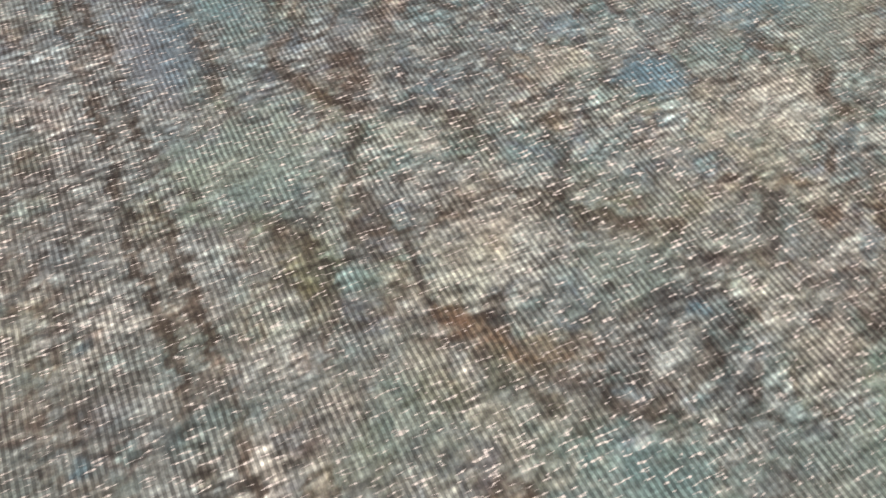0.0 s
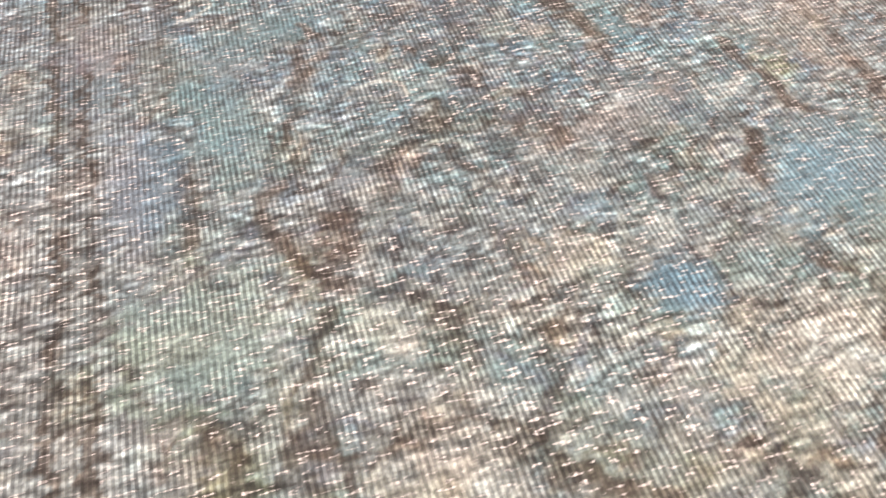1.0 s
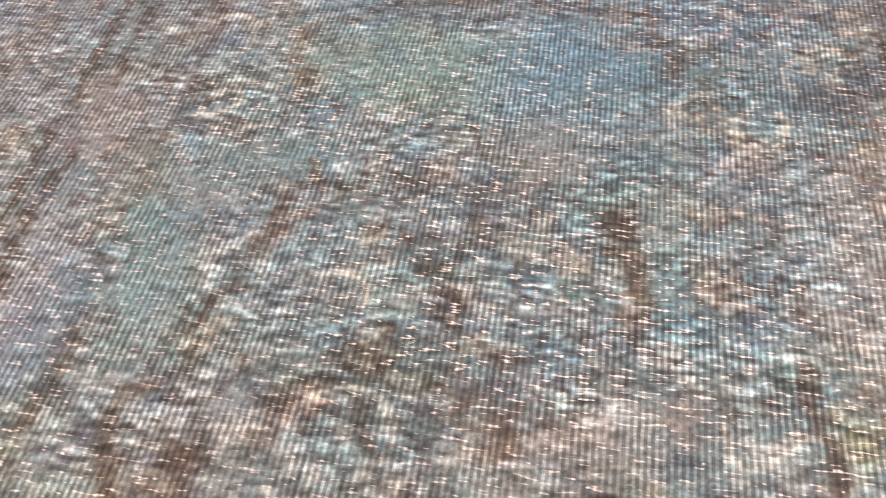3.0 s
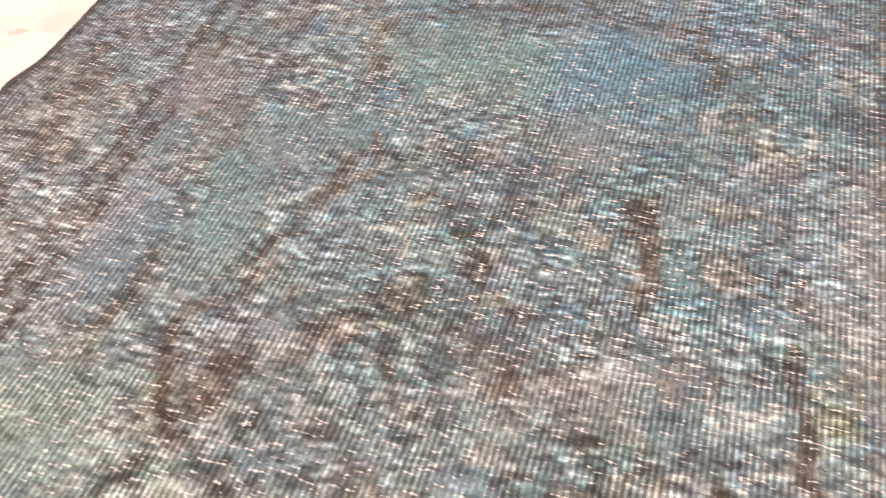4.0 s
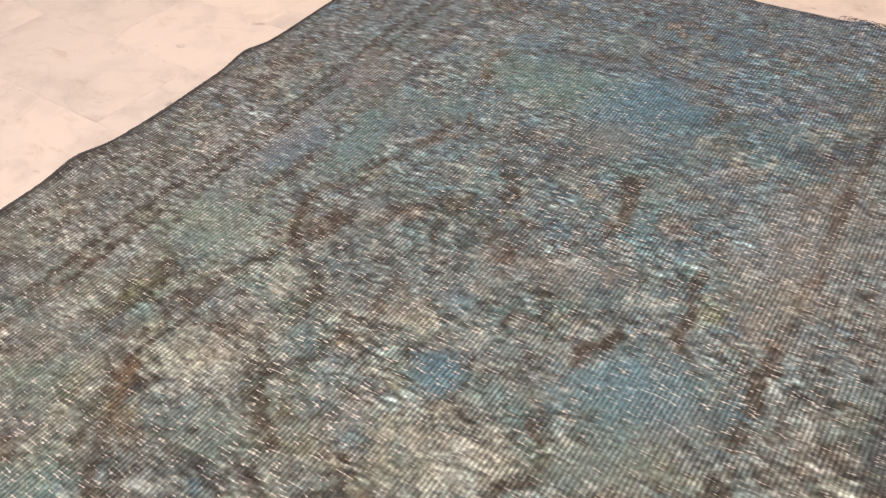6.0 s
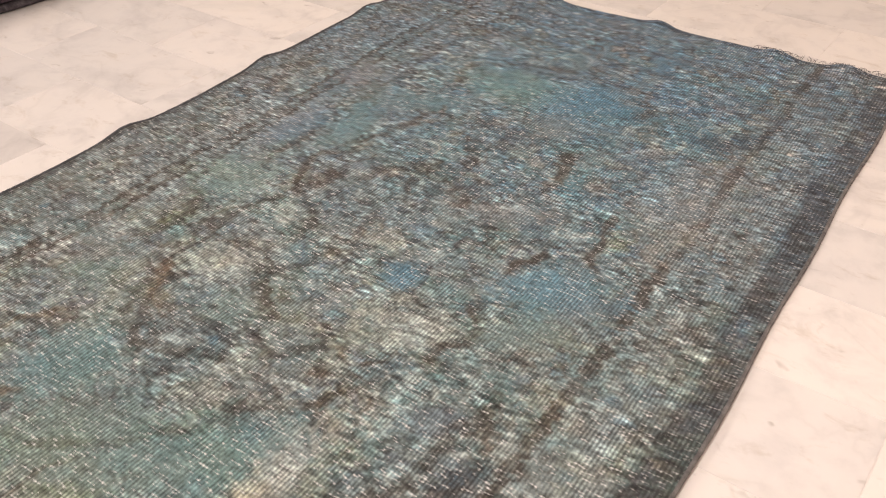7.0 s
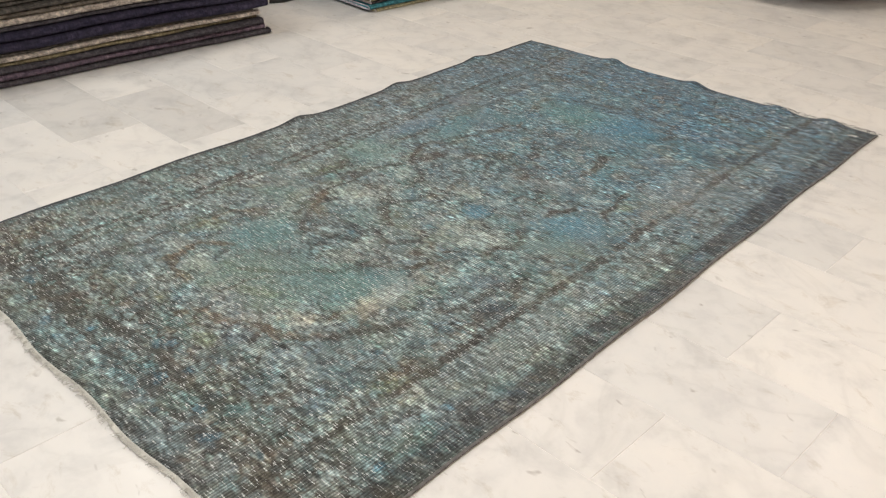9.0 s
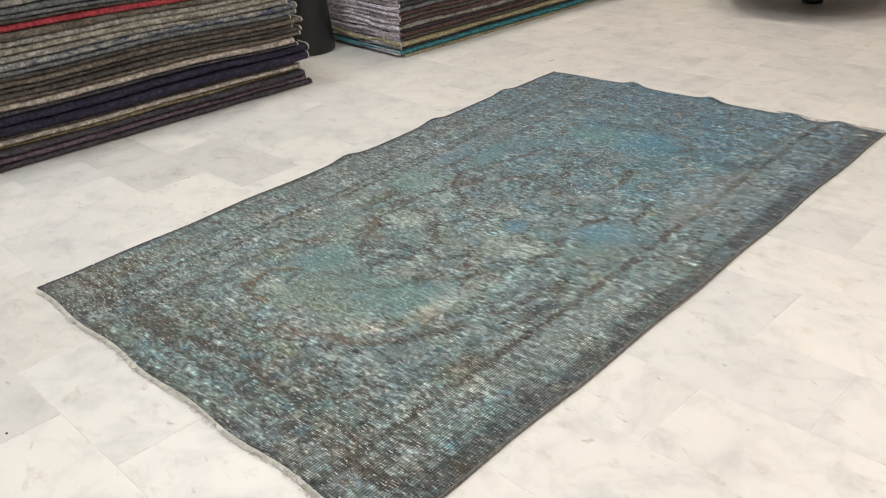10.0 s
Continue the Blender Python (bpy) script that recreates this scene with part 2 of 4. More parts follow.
def value_noise(nx, ny, cx, cy, rng):
    """Smooth noise in 0..1 on an ny x nx grid with about cx x cy cells."""
    cx, cy = max(2, int(cx)), max(2, int(cy))
    g = rng.random((cy + 2, cx + 2))
    u, v = np.linspace(0, cx - 1e-6, nx), np.linspace(0, cy - 1e-6, ny)
    iu, iv = u.astype(int), v.astype(int)
    fu, fv = u - iu, v - iv
    fu, fv = fu * fu * (3 - 2 * fu), (fv * fv * (3 - 2 * fv))[:, None]
    a = g[iv][:, iu] * (1 - fu) + g[iv][:, iu + 1] * fu
    b = g[iv + 1][:, iu] * (1 - fu) + g[iv + 1][:, iu + 1] * fu
    return a * (1 - fv) + b * fv


def cloud(nx, ny, cell_x, cell_y, octaves, rng):
    """Noise of several octaves, whose first cells measure cell_x by cell_y metres."""
    total, weight, amp = 0, 0, 1.0
    for k in range(octaves):
        total = total + amp * value_noise(nx, ny, RUG_W / cell_x * 2 ** k, RUG_L / cell_y * 2 ** k, rng)
        weight, amp = weight + amp, amp * 0.6
    return total / weight


class Dye:
    """The dye on the pile, laid on motif by motif over a grid of the rug."""

    def __init__(self, step):
        self.nx, self.ny = int(RUG_W / step) + 1, int(RUG_L / step) + 1
        self.rng = np.random.default_rng(7)
        self.x, self.y = np.meshgrid(np.linspace(0, RUG_W, self.nx), np.linspace(0, RUG_L, self.ny))
        wob = lambda cell: cloud(self.nx, self.ny, cell, cell, 3, self.rng) - 0.5
        self.wx, self.wy = self.x + 0.034 * wob(0.06), self.y + 0.034 * wob(0.06)
        self.rag = cloud(self.nx, self.ny, 0.024, 0.013, 3, self.rng)
        self.cluster = cloud(self.nx, self.ny, 0.07, 0.05, 3, self.rng)
        self.colour = np.zeros((self.ny, self.nx, 3))
        self.colour[:] = (0.122, 0.184, 0.204)
        self.calm = np.zeros((self.ny, self.nx))
        self.wear = np.full((self.ny, self.nx), 0.45)

    def lay(self, mask, colour, strength):
        mask = np.clip(mask, 0, 1) * strength
        self.colour += mask[..., None] * (np.array(colour) - self.colour)

    def blob(self, x, y, rx, ry, turn, colour, strength=0.8, calm=0.0):
        c, s = math.cos(radians(turn)), math.sin(radians(turn))
        u, v = self.wx - x, self.wy - y
        r = np.hypot((c * u + s * v) / rx, (c * v - s * u) / ry)
        mask = 1.7 - 1.6 * r + 2.0 * (self.rag - 0.5)
        self.calm = np.maximum(self.calm, np.clip(mask, 0, 1) * calm)
        self.lay(mask, colour, strength)

    def stroke(self, points, width, colour, strength=0.8):
        far = np.full(self.x.shape, 9.0)
        for (ax, ay), (bx, by) in zip(points, points[1:]):
            dx, dy = bx - ax, by - ay
            k = np.clip(((self.wx - ax) * dx + (self.wy - ay) * dy) / (dx * dx + dy * dy), 0, 1)
            far = np.minimum(far, np.hypot(self.wx - ax - k * dx, self.wy - ay - k * dy))
        mask = 1.6 - far / (width * 0.47) + 2.4 * (self.rag - 0.5)
        mask = np.clip(mask, 0, 1) * np.clip((self.cluster - 0.31) * 6, 0.52, 1)
        self.calm *= 1 - 0.7 * np.clip(mask, 0, 1)
        self.lay(mask, colour, strength)

    def curl(self, x, y, r, start, sweep, width, colour, strength):
        """A small vine curl: part of a ring."""
        pad = r + width * 2 + 0.03
        step = RUG_W / (self.nx - 1)
        i0, i1 = max(0, int((x - pad) / step)), min(self.nx, int((x + pad) / step))
        j0, j1 = max(0, int((y - pad) / step)), min(self.ny, int((y + pad) / step))
        if i1 - i0 < 3 or j1 - j0 < 3:
            return
        win = (slice(j0, j1), slice(i0, i1))
        u, v = self.wx[win] - x, self.wy[win] - y
        turn = np.mod(np.arctan2(v, u) - start, 2 * math.pi)
        far = np.abs(np.hypot(u, v) - r * (1 - 0.35 * turn / (2 * math.pi)))
        mask = np.clip(1.6 - far / (width / 2) + 2.2 * (self.rag[win] - 0.5), 0, 1) * np.clip((sweep - turn) * 4, 0, 1) * strength
        mask = mask * (1 - 0.8 * self.calm[win])
        self.colour[win] += mask[..., None] * (np.array(colour) - self.colour[win])

    def window(self, x, y, pad):
        """The part of the grid round a point, or None where it is too small."""
        sx, sy = RUG_W / (self.nx - 1), RUG_L / (self.ny - 1)
        i0, i1 = max(0, int((x - pad) / sx)), min(self.nx, int((x + pad) / sx))
        j0, j1 = max(0, int((y - pad) / sy)), min(self.ny, int((y + pad) / sy))
        return (slice(j0, j1), slice(i0, i1)) if i1 - i0 > 3 and j1 - j0 > 3 else None

    def rosette(self, x, y, r, petals, line, fill, k):
        """A faded flower: lobed outline in one dye, worn filling in another."""
        win = self.window(x, y, r * 1.5 + 0.02)
        if win is None:
            return
        u, v = self.wx[win] - x, self.wy[win] - y
        rag, free = self.rag[win] - 0.5, 1 - 0.85 * self.calm[win]
        edge = r * (1 + 0.20 * np.cos(petals * np.arctan2(v, u) + 9.0 * x)) + 0.010 * rag
        rad = np.hypot(u, v)
        inside = np.clip((edge - rad) / 0.006 + 0.5, 0, 1) * np.clip(0.75 + 2.5 * rag, 0, 1) * k * free
        self.colour[win] += inside[..., None] * (np.array(fill) - self.colour[win])
        ring = np.clip(1.3 - np.abs(rad - edge) / 0.0055 + 1.6 * rag, 0, 1) * k * free
        heart = np.clip(1.3 - rad / (0.25 * r), 0, 1) * k * free
        ring = np.maximum(ring, 0.8 * heart)
        self.colour[win] += ring[..., None] * (np.array(line) - self.colour[win])

    def band(self, along, lo, hi, colour, strength=0.6, rough=0.022):
        d = (self.x if along == "y" else self.y) + rough * 2 * (self.rag - 0.5)
        if along == "y":
            d = d + 0.008 * (1 - np.cos((self.y - 1.30) * 1.9)) * np.clip(1 - self.x / 0.5, 0, 1)
        edge = np.minimum(d - lo, hi - d) / 0.006 + 0.3
        self.lay(np.clip(edge, 0, 1) * np.clip((self.cluster - 0.32) * 6, 0.68, 1), colour, strength)


TEAL, GREENISH, BLUE = (0.082, 0.176, 0.194), (0.118, 0.204, 0.196), (0.064, 0.154, 0.225)
INK, NAVY, BROWN = (0.034, 0.041, 0.047), (0.028, 0.042, 0.058), (0.043, 0.046, 0.044)
RUST, PALE, CREAM, OLIVE = (0.082, 0.071, 0.055), (0.28, 0.35, 0.35), (0.31, 0.31, 0.26), (0.11, 0.145, 0.085)
GREY, SLATE = (0.152, 0.188, 0.205), (0.075, 0.110, 0.150)


def dye_rug(d):
    nx, ny, rng = d.nx, d.ny, d.rng
    broad = cloud(nx, ny, 0.42, 0.42, 3, rng)
    d.lay((broad - 0.42) * 4, TEAL, 0.6)
    d.lay((0.45 - broad) * 4, GREY, 0.5)
    # mottling by hand-sized clusters under the motifs
    for colour, cell, cut, gain, k in ((BROWN, 0.046, 0.55, 10, 0.58), (SLATE, 0.075, 0.56, 8, 0.5), (PALE, 0.050, 0.57, 10, 0.50), (TEAL, 0.09, 0.54, 8, 0.6), (RUST, 0.05, 0.63, 9, 0.3), ((0.046, 0.060, 0.068), 0.034, 0.55, 10, 0.62), ((0.19, 0.26, 0.275), 0.038, 0.56, 10, 0.55)):
        c = cloud(nx, ny, cell, cell * 0.62, 4, rng)
        d.lay((c - cut) * gain, colour, k)
    # bluer and darker towards the far end
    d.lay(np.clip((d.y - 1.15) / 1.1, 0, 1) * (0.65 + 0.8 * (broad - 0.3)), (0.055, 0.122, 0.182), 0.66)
    # faded flowers and vine curls all over the field, smaller ones in the bands
    fills = (PALE, (0.17, 0.235, 0.245), (0.24, 0.235, 0.215), TEAL, (0.20, 0.26, 0.25), BLUE, (0.26, 0.29, 0.28), RUST)
    lines = (BROWN, INK, (0.058, 0.066, 0.070), BROWN, SLATE)
    for k in range(330):
        x, y = 0.42 + 1.03 * rng.random(), 0.27 + 2.25 * rng.random()
        d.rosette(x, y, 0.013 + 0.024 * rng.random() ** 1.5, int(4 + 4 * rng.random()), lines[k % 5], fills[int(rng.random() * 8)], 0.30 + 0.30 * rng.random())
    for k in range(420):
        x, y = 0.42 + 1.03 * rng.random(), 0.27 + 2.25 * rng.random()
        d.curl(x, y, 0.018 + 0.042 * rng.random(), 6.28 * rng.random(), 2.0 + 2.8 * rng.random(), 0.006 + 0.005 * rng.random(), (BROWN, SLATE, INK, BROWN, PALE)[k % 5], 0.40 + 0.25 * rng.random())
    for k in range(54):
        y = 0.05 + k * 0.0525
        for x, c in ((0.335 + 0.03 * (k % 2), BROWN), (0.175 - 0.05 * (k % 3), INK), (0.085 + 0.03 * (k % 2), BROWN), (1.530 + 0.04 * (k % 2), INK), (1.395, BROWN), (1.655, SLATE)):
            d.rosette(x + 0.012 * rng.random(), y + 0.02 * rng.random(), 0.011 + 0.009 * rng.random(), 5, c, fills[int(rng.random() * 7)], 0.55 + 0.35 * rng.random())
    for k in range(34):
        x = 0.03 + k * 0.049
        for y, c in ((0.065 + 0.02 * (k % 2), INK), (0.145, BROWN), (0.215 + 0.03 * (k % 2), BROWN), (2.565 + 0.03 * (k % 2), BROWN), (2.69 + 0.03 * (k % 2), INK), (2.79, SLATE)):
            d.rosette(x + 0.02 * rng.random(), y + 0.012 * rng.random(), 0.011 + 0.010 * rng.random(), 5, c, fills[int(rng.random() * 7)], 0.60 + 0.35 * rng.random())
    # borders: outer mottled band, guard lines, inner band
    d.band("y", -0.1, 0.235, GREY, 0.22)
    d.band("y", 1.40, 1.62, (0.205, 0.226, 0.215), 0.20)
    d.band("y", 0.03, 0.23, (0.190, 0.205, 0.205), 0.12)
    d.band("x", -0.1, 0.13, GREY, 0.2)
    d.band("x", 2.62, 3.0, SLATE, 0.3)
    d.band("y", 0.29, 0.41, (0.15, 0.185, 0.205), 0.3)
    for lo, hi, k in ((0.236, 0.258, 0.90), (0.279, 0.300, 0.90), (0.402, 0.424, 0.55), (0.125, 0.140, 0.4), (0.050, 0.062, 0.4)):
        d.band("y", lo, hi, BROWN, k)
    d.band("y", 0.258, 0.279, RUST, 0.35)
    for lo, hi, k in ((1.438, 1.470, 0.9), (1.497, 1.510, 0.5), (1.588, 1.602, 0.55)):
        d.band("y", lo, hi, BROWN, k)
    for lo, hi, k in ((0.098, 0.132, 0.85), (0.163, 0.190, 0.75), (0.255, 0.272, 0.45), (2.50, 2.525, 0.65), (2.63, 2.655, 0.65), (2.74, 2.752, 0.4)):
        d.band("x", lo, hi, BROWN, k)
    d.band("y", 1.606, 1.80, INK, 0.25, 0.03)
    d.band("y", 1.628, 1.80, (0.033, 0.038, 0.043), 0.70, 0.014)
    d.band("y", -0.1, 0.022, INK, 0.8)
    d.band("x", -0.1, 0.030, INK, 0.7)
    d.band("x", 2.835, 3.0, NAVY, 0.7)
    d.lay((d.rag - 0.40) * 5 * np.clip((0.36 - d.y) / 0.05, 0, 1), BROWN, 0.42)
    d.lay((d.rag - 0.42) * 5 * np.clip((0.215 - d.x) / 0.03, 0, 1), BROWN, 0.48)
    d.lay((d.rag - 0.44) * 5 * np.clip((d.x - 1.46) / 0.05, 0, 1), BROWN, 0.34)
    # open teal grounds of the field
    d.blob(0.86, 0.60, 0.30, 0.15, 20, GREENISH, 0.75, 0.75)
    d.blob(1.02, 0.70, 0.20, 0.13, 45, TEAL, 0.7, 0.75)
    d.blob(0.62, 0.72, 0.11, 0.15, -20, TEAL, 0.8, 0.75)
    d.blob(0.40, 1.37, 0.11, 0.13, 0, GREENISH, 0.8, 0.75)
    d.blob(0.80, 1.02, 0.14, 0.07, 20, GREENISH, 0.5, 0.75)
    d.blob(0.74, 2.20, 0.20, 0.11, 5, TEAL, 0.8, 0.75)
    d.blob(0.49, 1.74, 0.06, 0.19, 5, (0.085, 0.17, 0.205), 0.9, 0.75)
    d.blob(0.35, 1.64, 0.05, 0.17, 0, (0.105, 0.16, 0.215), 0.85, 0.75)
    d.blob(0.58, 1.98, 0.14, 0.06, 20, (0.08, 0.165, 0.195), 0.8, 0.75)
    # blue pools
    d.blob(1.31, 1.40, 0.145, 0.12, 40, BLUE, 0.95, 0.75)
    d.blob(0.97, 2.20, 0.165, 0.13, 25, BLUE, 0.95, 0.75)
    d.blob(0.97, 2.04, 0.07, 0.10, 0, (0.105, 0.17, 0.20), 0.75, 0.75)
    d.blob(0.995, 1.285, 0.062, 0.045, 10, BLUE, 0.9, 0.75)
    d.blob(1.14, 1.82, 0.03, 0.06, 0, BLUE, 0.5, 0.75)
    d.blob(0.97, 1.00, 0.06, 0.05, 0, (0.10, 0.17, 0.20), 0.7, 0.75)
    d.blob(0.82, 0.92, 0.04, 0.04, 0, (0.10, 0.17, 0.20), 0.6, 0.75)
    d.blob(1.30, 0.98, 0.07, 0.05, 30, (0.10, 0.15, 0.19), 0.7, 0.75)
    d.blob(1.36, 2.20, 0.06, 0.05, 0, NAVY, 0.6, 0.75)
    d.blob(0.30, 2.02, 0.06, 0.10, 0, (0.13, 0.16, 0.20), 0.6, 0.75)
    # pale worn places
    d.blob(1.12, 1.15, 0.12, 0.075, 30, PALE, 0.85, 0.35)
    d.blob(0.64, 1.10, 0.11, 0.075, 20, PALE, 0.7, 0.35)
    d.blob(0.62, 1.82, 0.025, 0.06, 0, CREAM, 0.25, 0.35)
    d.blob(0.88, 1.37, 0.07, 0.05, 10, CREAM, 0.35, 0.35)
    d.blob(0.63, 1.32, 0.04, 0.05, 0, PALE, 0.5, 0.35)
    d.blob(1.14, 0.76, 0.05, 0.15, -12, PALE, 0.85, 0.35)
    d.blob(1.40, 1.85, 0.10, 0.30, 0, (0.20, 0.225, 0.23), 0.45, 0.35)
    d.blob(1.36, 1.36, 0.06, 0.16, 0, (0.20, 0.21, 0.19), 0.4, 0.35)
    d.blob(1.55, 0.95, 0.06, 0.40, 0, (0.20, 0.245, 0.25), 0.5, 0.35)
    d.blob(0.50, 0.50, 0.05, 0.06, 0, PALE, 0.5, 0.35)
    d.blob(1.05, 1.60, 0.12, 0.06, 20, GREY, 0.6, 0.35)
    # olive and green touches
    d.blob(1.325, 1.65, 0.045, 0.05, 0, OLIVE, 0.5)
    d.blob(0.43, 1.17, 0.05, 0.05, 0, OLIVE, 0.35)
    d.blob(0.46, 0.64, 0.05, 0.08, -30, OLIVE, 0.45)
    d.blob(0.88, 0.52, 0.10, 0.03, 30, OLIVE, 0.4)
    d.blob(1.25, 0.60, 0.06, 0.04, 30, OLIVE, 0.3)
    d.blob(1.41, 0.90, 0.045, 0.08, 0, NAVY, 0.6)
    d.blob(1.42, 2.26, 0.045, 0.09, 0, NAVY, 0.75)
    d.blob(1.63, 2.12, 0.035, 0.07, 0, NAVY, 0.6)
    d.blob(0.63, 0.50, 0.06, 0.05, 20, PALE, 0.6, 0.3)
    d.blob(0.97, 0.30, 0.05, 0.03, 0, OLIVE, 0.35)
    d.blob(0.70, 0.33, 0.05, 0.03, 0, OLIVE, 0.35)
    d.blob(1.42, 0.50, 0.03, 0.06, -20, OLIVE, 0.4)
    # brown outlines of the medallion, pendants and scrolls
    d.stroke([(1.09, 2.36), (1.14, 2.26), (1.11, 2.20), (1.02, 2.22)], 0.030, BROWN, 0.8)
    d.stroke([(0.57, 2.28), (0.55, 2.20), (0.59, 2.13)], 0.028, RUST, 0.6)
    d.stroke([(0.62, 2.30), (0.80, 2.36), (0.95, 2.37), (1.06, 2.36)], 0.03, BROWN, 0.5)
    d.stroke([(1.285, 1.73), (1.295, 1.643), (1.303, 1.58), (1.318, 1.545), (1.343, 1.509), (1.371, 1.471), (1.43, 1.42)], 0.026, BROWN, 0.9)
    d.stroke([(1.205, 1.575), (1.222, 1.527), (1.197, 1.481), (1.172, 1.457), (1.182, 1.425)], 0.024, BROWN, 0.9)
    d.stroke([(1.184, 1.303), (1.202, 1.264), (1.220, 1.228), (1.222, 1.185), (1.197, 1.146), (1.190, 1.094)], 0.024, BROWN, 0.9)
    d.stroke([(1.14, 1.00), (1.09, 0.91), (1.00, 0.83), (0.94, 0.72), (0.87, 0.64), (0.74, 0.56)], 0.022, BROWN, 0.75)
    d.stroke([(0.55, 0.44), (0.54, 0.57), (0.61, 0.63)], 0.026, RUST, 0.8)
    d.stroke([(0.46, 0.66), (0.50, 0.75), (0.55, 0.81)], 0.020, BROWN, 0.6)
    d.stroke([(0.61, 1.04), (0.57, 0.94), (0.62, 0.86), (0.70, 0.83), (0.80, 0.87)], 0.026, BROWN, 0.75)
    d.stroke([(0.45, 0.56), (0.43, 0.66), (0.44, 0.74), (0.49, 0.80)], 0.020, RUST, 0.6)
    d.stroke([(0.55, 0.47), (0.62, 0.43), (0.69, 0.43)], 0.026, RUST, 0.7)
    d.stroke([(0.80, 0.46), (0.81, 0.53), (0.84, 0.60)], 0.016, BROWN, 0.6)
    d.stroke([(1.28, 0.31), (1.29, 0.38), (1.37, 0.46), (1.42, 0.55), (1.42, 0.64)], 0.036, BROWN, 0.75)
    d.stroke([(0.45, 0.145), (0.60, 0.15), (0.75, 0.18), (0.96, 0.20), (1.20, 0.20)], 0.030, BROWN, 0.8)
    d.stroke([(1.35, 1.10), (1.40, 0.98), (1.42, 0.84), (1.38, 0.74)], 0.030, BROWN, 0.6)
    d.stroke([(0.38, 0.36), (0.40, 0.42)], 0.03, BROWN, 0.6)
    d.stroke([(0.53, 1.42), (0.60, 1.46), (0.62, 1.52)], 0.022, BROWN, 0.6)
    d.stroke([(0.74, 1.60), (0.80, 1.66), (0.93, 1.64)], 0.022, BROWN, 0.55)
    d.stroke([(0.76, 1.13), (0.80, 1.22), (0.85, 1.30)], 0.020, BROWN, 0.5)
    d.stroke([(0.82, 0.34), (0.96, 0.40), (1.09, 0.45), (1.18, 0.53)], 0.034, RUST, 0.7)
    d.stroke([(1.18, 0.53), (1.27, 0.68), (1.33, 0.86), (1.36, 1.04)], 0.040, BROWN, 0.7)
    d.stroke([(0.415, 1.68), (0.41, 1.52)], 0.026, BROWN, 0.7)
    d.stroke([(0.535, 1.604), (0.510, 1.584), (0.503, 1.546), (0.517, 1.50), (0.550, 1.435), (0.602, 1.402)], 0.024, BROWN, 0.85)
    d.stroke([(0.570, 1.36), (0.545, 1.29), (0.530, 1.25), (0.534, 1.20), (0.505, 1.187)], 0.024, BROWN, 0.75)
    d.stroke([(0.547, 1.150), (0.537, 1.097), (0.534, 1.067), (0.542, 1.031), (0.590, 1.013)], 0.010, INK, 0.9)
    d.stroke([(0.590, 1.013), (0.588, 0.985), (0.564, 0.955)], 0.012, INK, 0.75)
    d.stroke([(0.749, 1.128), (0.775, 1.091), (0.818, 1.060), (0.872, 1.036), (0.916, 1.068), (0.975, 1.072)], 0.018, BROWN, 0.8)
    d.stroke([(0.800, 1.005), (0.827, 0.989), (0.884, 0.974)], 0.018, INK, 0.8)
    d.stroke([(1.040, 1.470), (1.040, 1.410)], 0.010, INK, 0.8)
    d.stroke([(0.672, 1.495), (0.670, 1.410)], 0.010, INK, 0.8)
    d.stroke([(0.303, 1.438), (0.345, 1.295), (0.405, 1.261), (0.437, 1.204), (0.444, 1.136), (0.433, 1.079)], 0.022, BROWN, 0.75)
    d.stroke([(0.646, 1.97), (0.672, 1.90), (0.627, 1.835)], 0.016, RUST, 0.6)
    d.stroke([(0.76, 0.74), (0.80, 0.695), (0.84, 0.69), (0.90, 0.71), (0.97, 0.74), (1.00, 0.81), (0.98, 0.85)], 0.011, INK, 0.75)
    d.stroke([(0.99, 0.82), (1.06, 0.87), (1.11, 0.92), (1.11, 0.99), (1.04, 1.03)], 0.020, BROWN, 0.8)
    d.stroke([(0.72, 0.80), (0.66, 0.86), (0.60, 0.95), (0.56, 1.04)], 0.020, BROWN, 0.7)
    for x, y, r in ((0.97, 1.02, 0.014), (1.009, 1.017, 0.012), (0.84, 0.89, 0.022), (0.90, 0.96, 0.018), (0.75, 1.00, 0.014), (0.79, 0.95, 0.014), (0.97, 1.07, 0.012)):
        d.blob(x, y, r, r * 0.9, 0, INK, 0.7)
    d.blob(0.82, 0.92, 0.020, 0.018, 0, BLUE, 0.8, 0.6)
    d.blob(0.90, 0.80, 0.050, 0.040, 30, (0.19, 0.25, 0.27), 0.6, 0.4)
    d.stroke([(0.54, 1.72), (0.532, 1.62)], 0.010, INK, 0.9)
    d.stroke([(0.68, 1.53), (0.69, 1.61), (0.76, 1.67), (0.86, 1.725), (0.95, 1.69), (0.945, 1.58)], 0.032, BROWN, 0.75)
    d.stroke([(0.80, 1.86), (0.85, 1.80), (0.86, 1.72)], 0.034, BROWN, 0.7)
    d.stroke([(0.55, 1.68), (0.582, 1.722), (0.600, 1.772), (0.618, 1.845), (0.634, 1.92)], 0.024, BROWN, 0.8)
    d.stroke([(1.06, 1.94), (1.085, 1.843), (1.098, 1.752), (1.118, 1.71)], 0.032, BROWN, 0.85)
    d.stroke([(0.70, 1.93), (0.88, 1.95), (1.00, 1.97)], 0.04, BROWN, 0.45)
    d.stroke([(0.69, 1.21), (0.73, 1.13), (0.80, 1.06), (0.88, 0.97)], 0.03, BROWN, 0.55)
    d.stroke([(0.55, 1.03), (0.60, 0.96), (0.68, 0.93)], 0.034, RUST, 0.55)
    d.stroke([(0.86, 0.97), (0.95, 0.96), (1.00, 1.02), (0.96, 1.06)], 0.022, INK, 0.75)
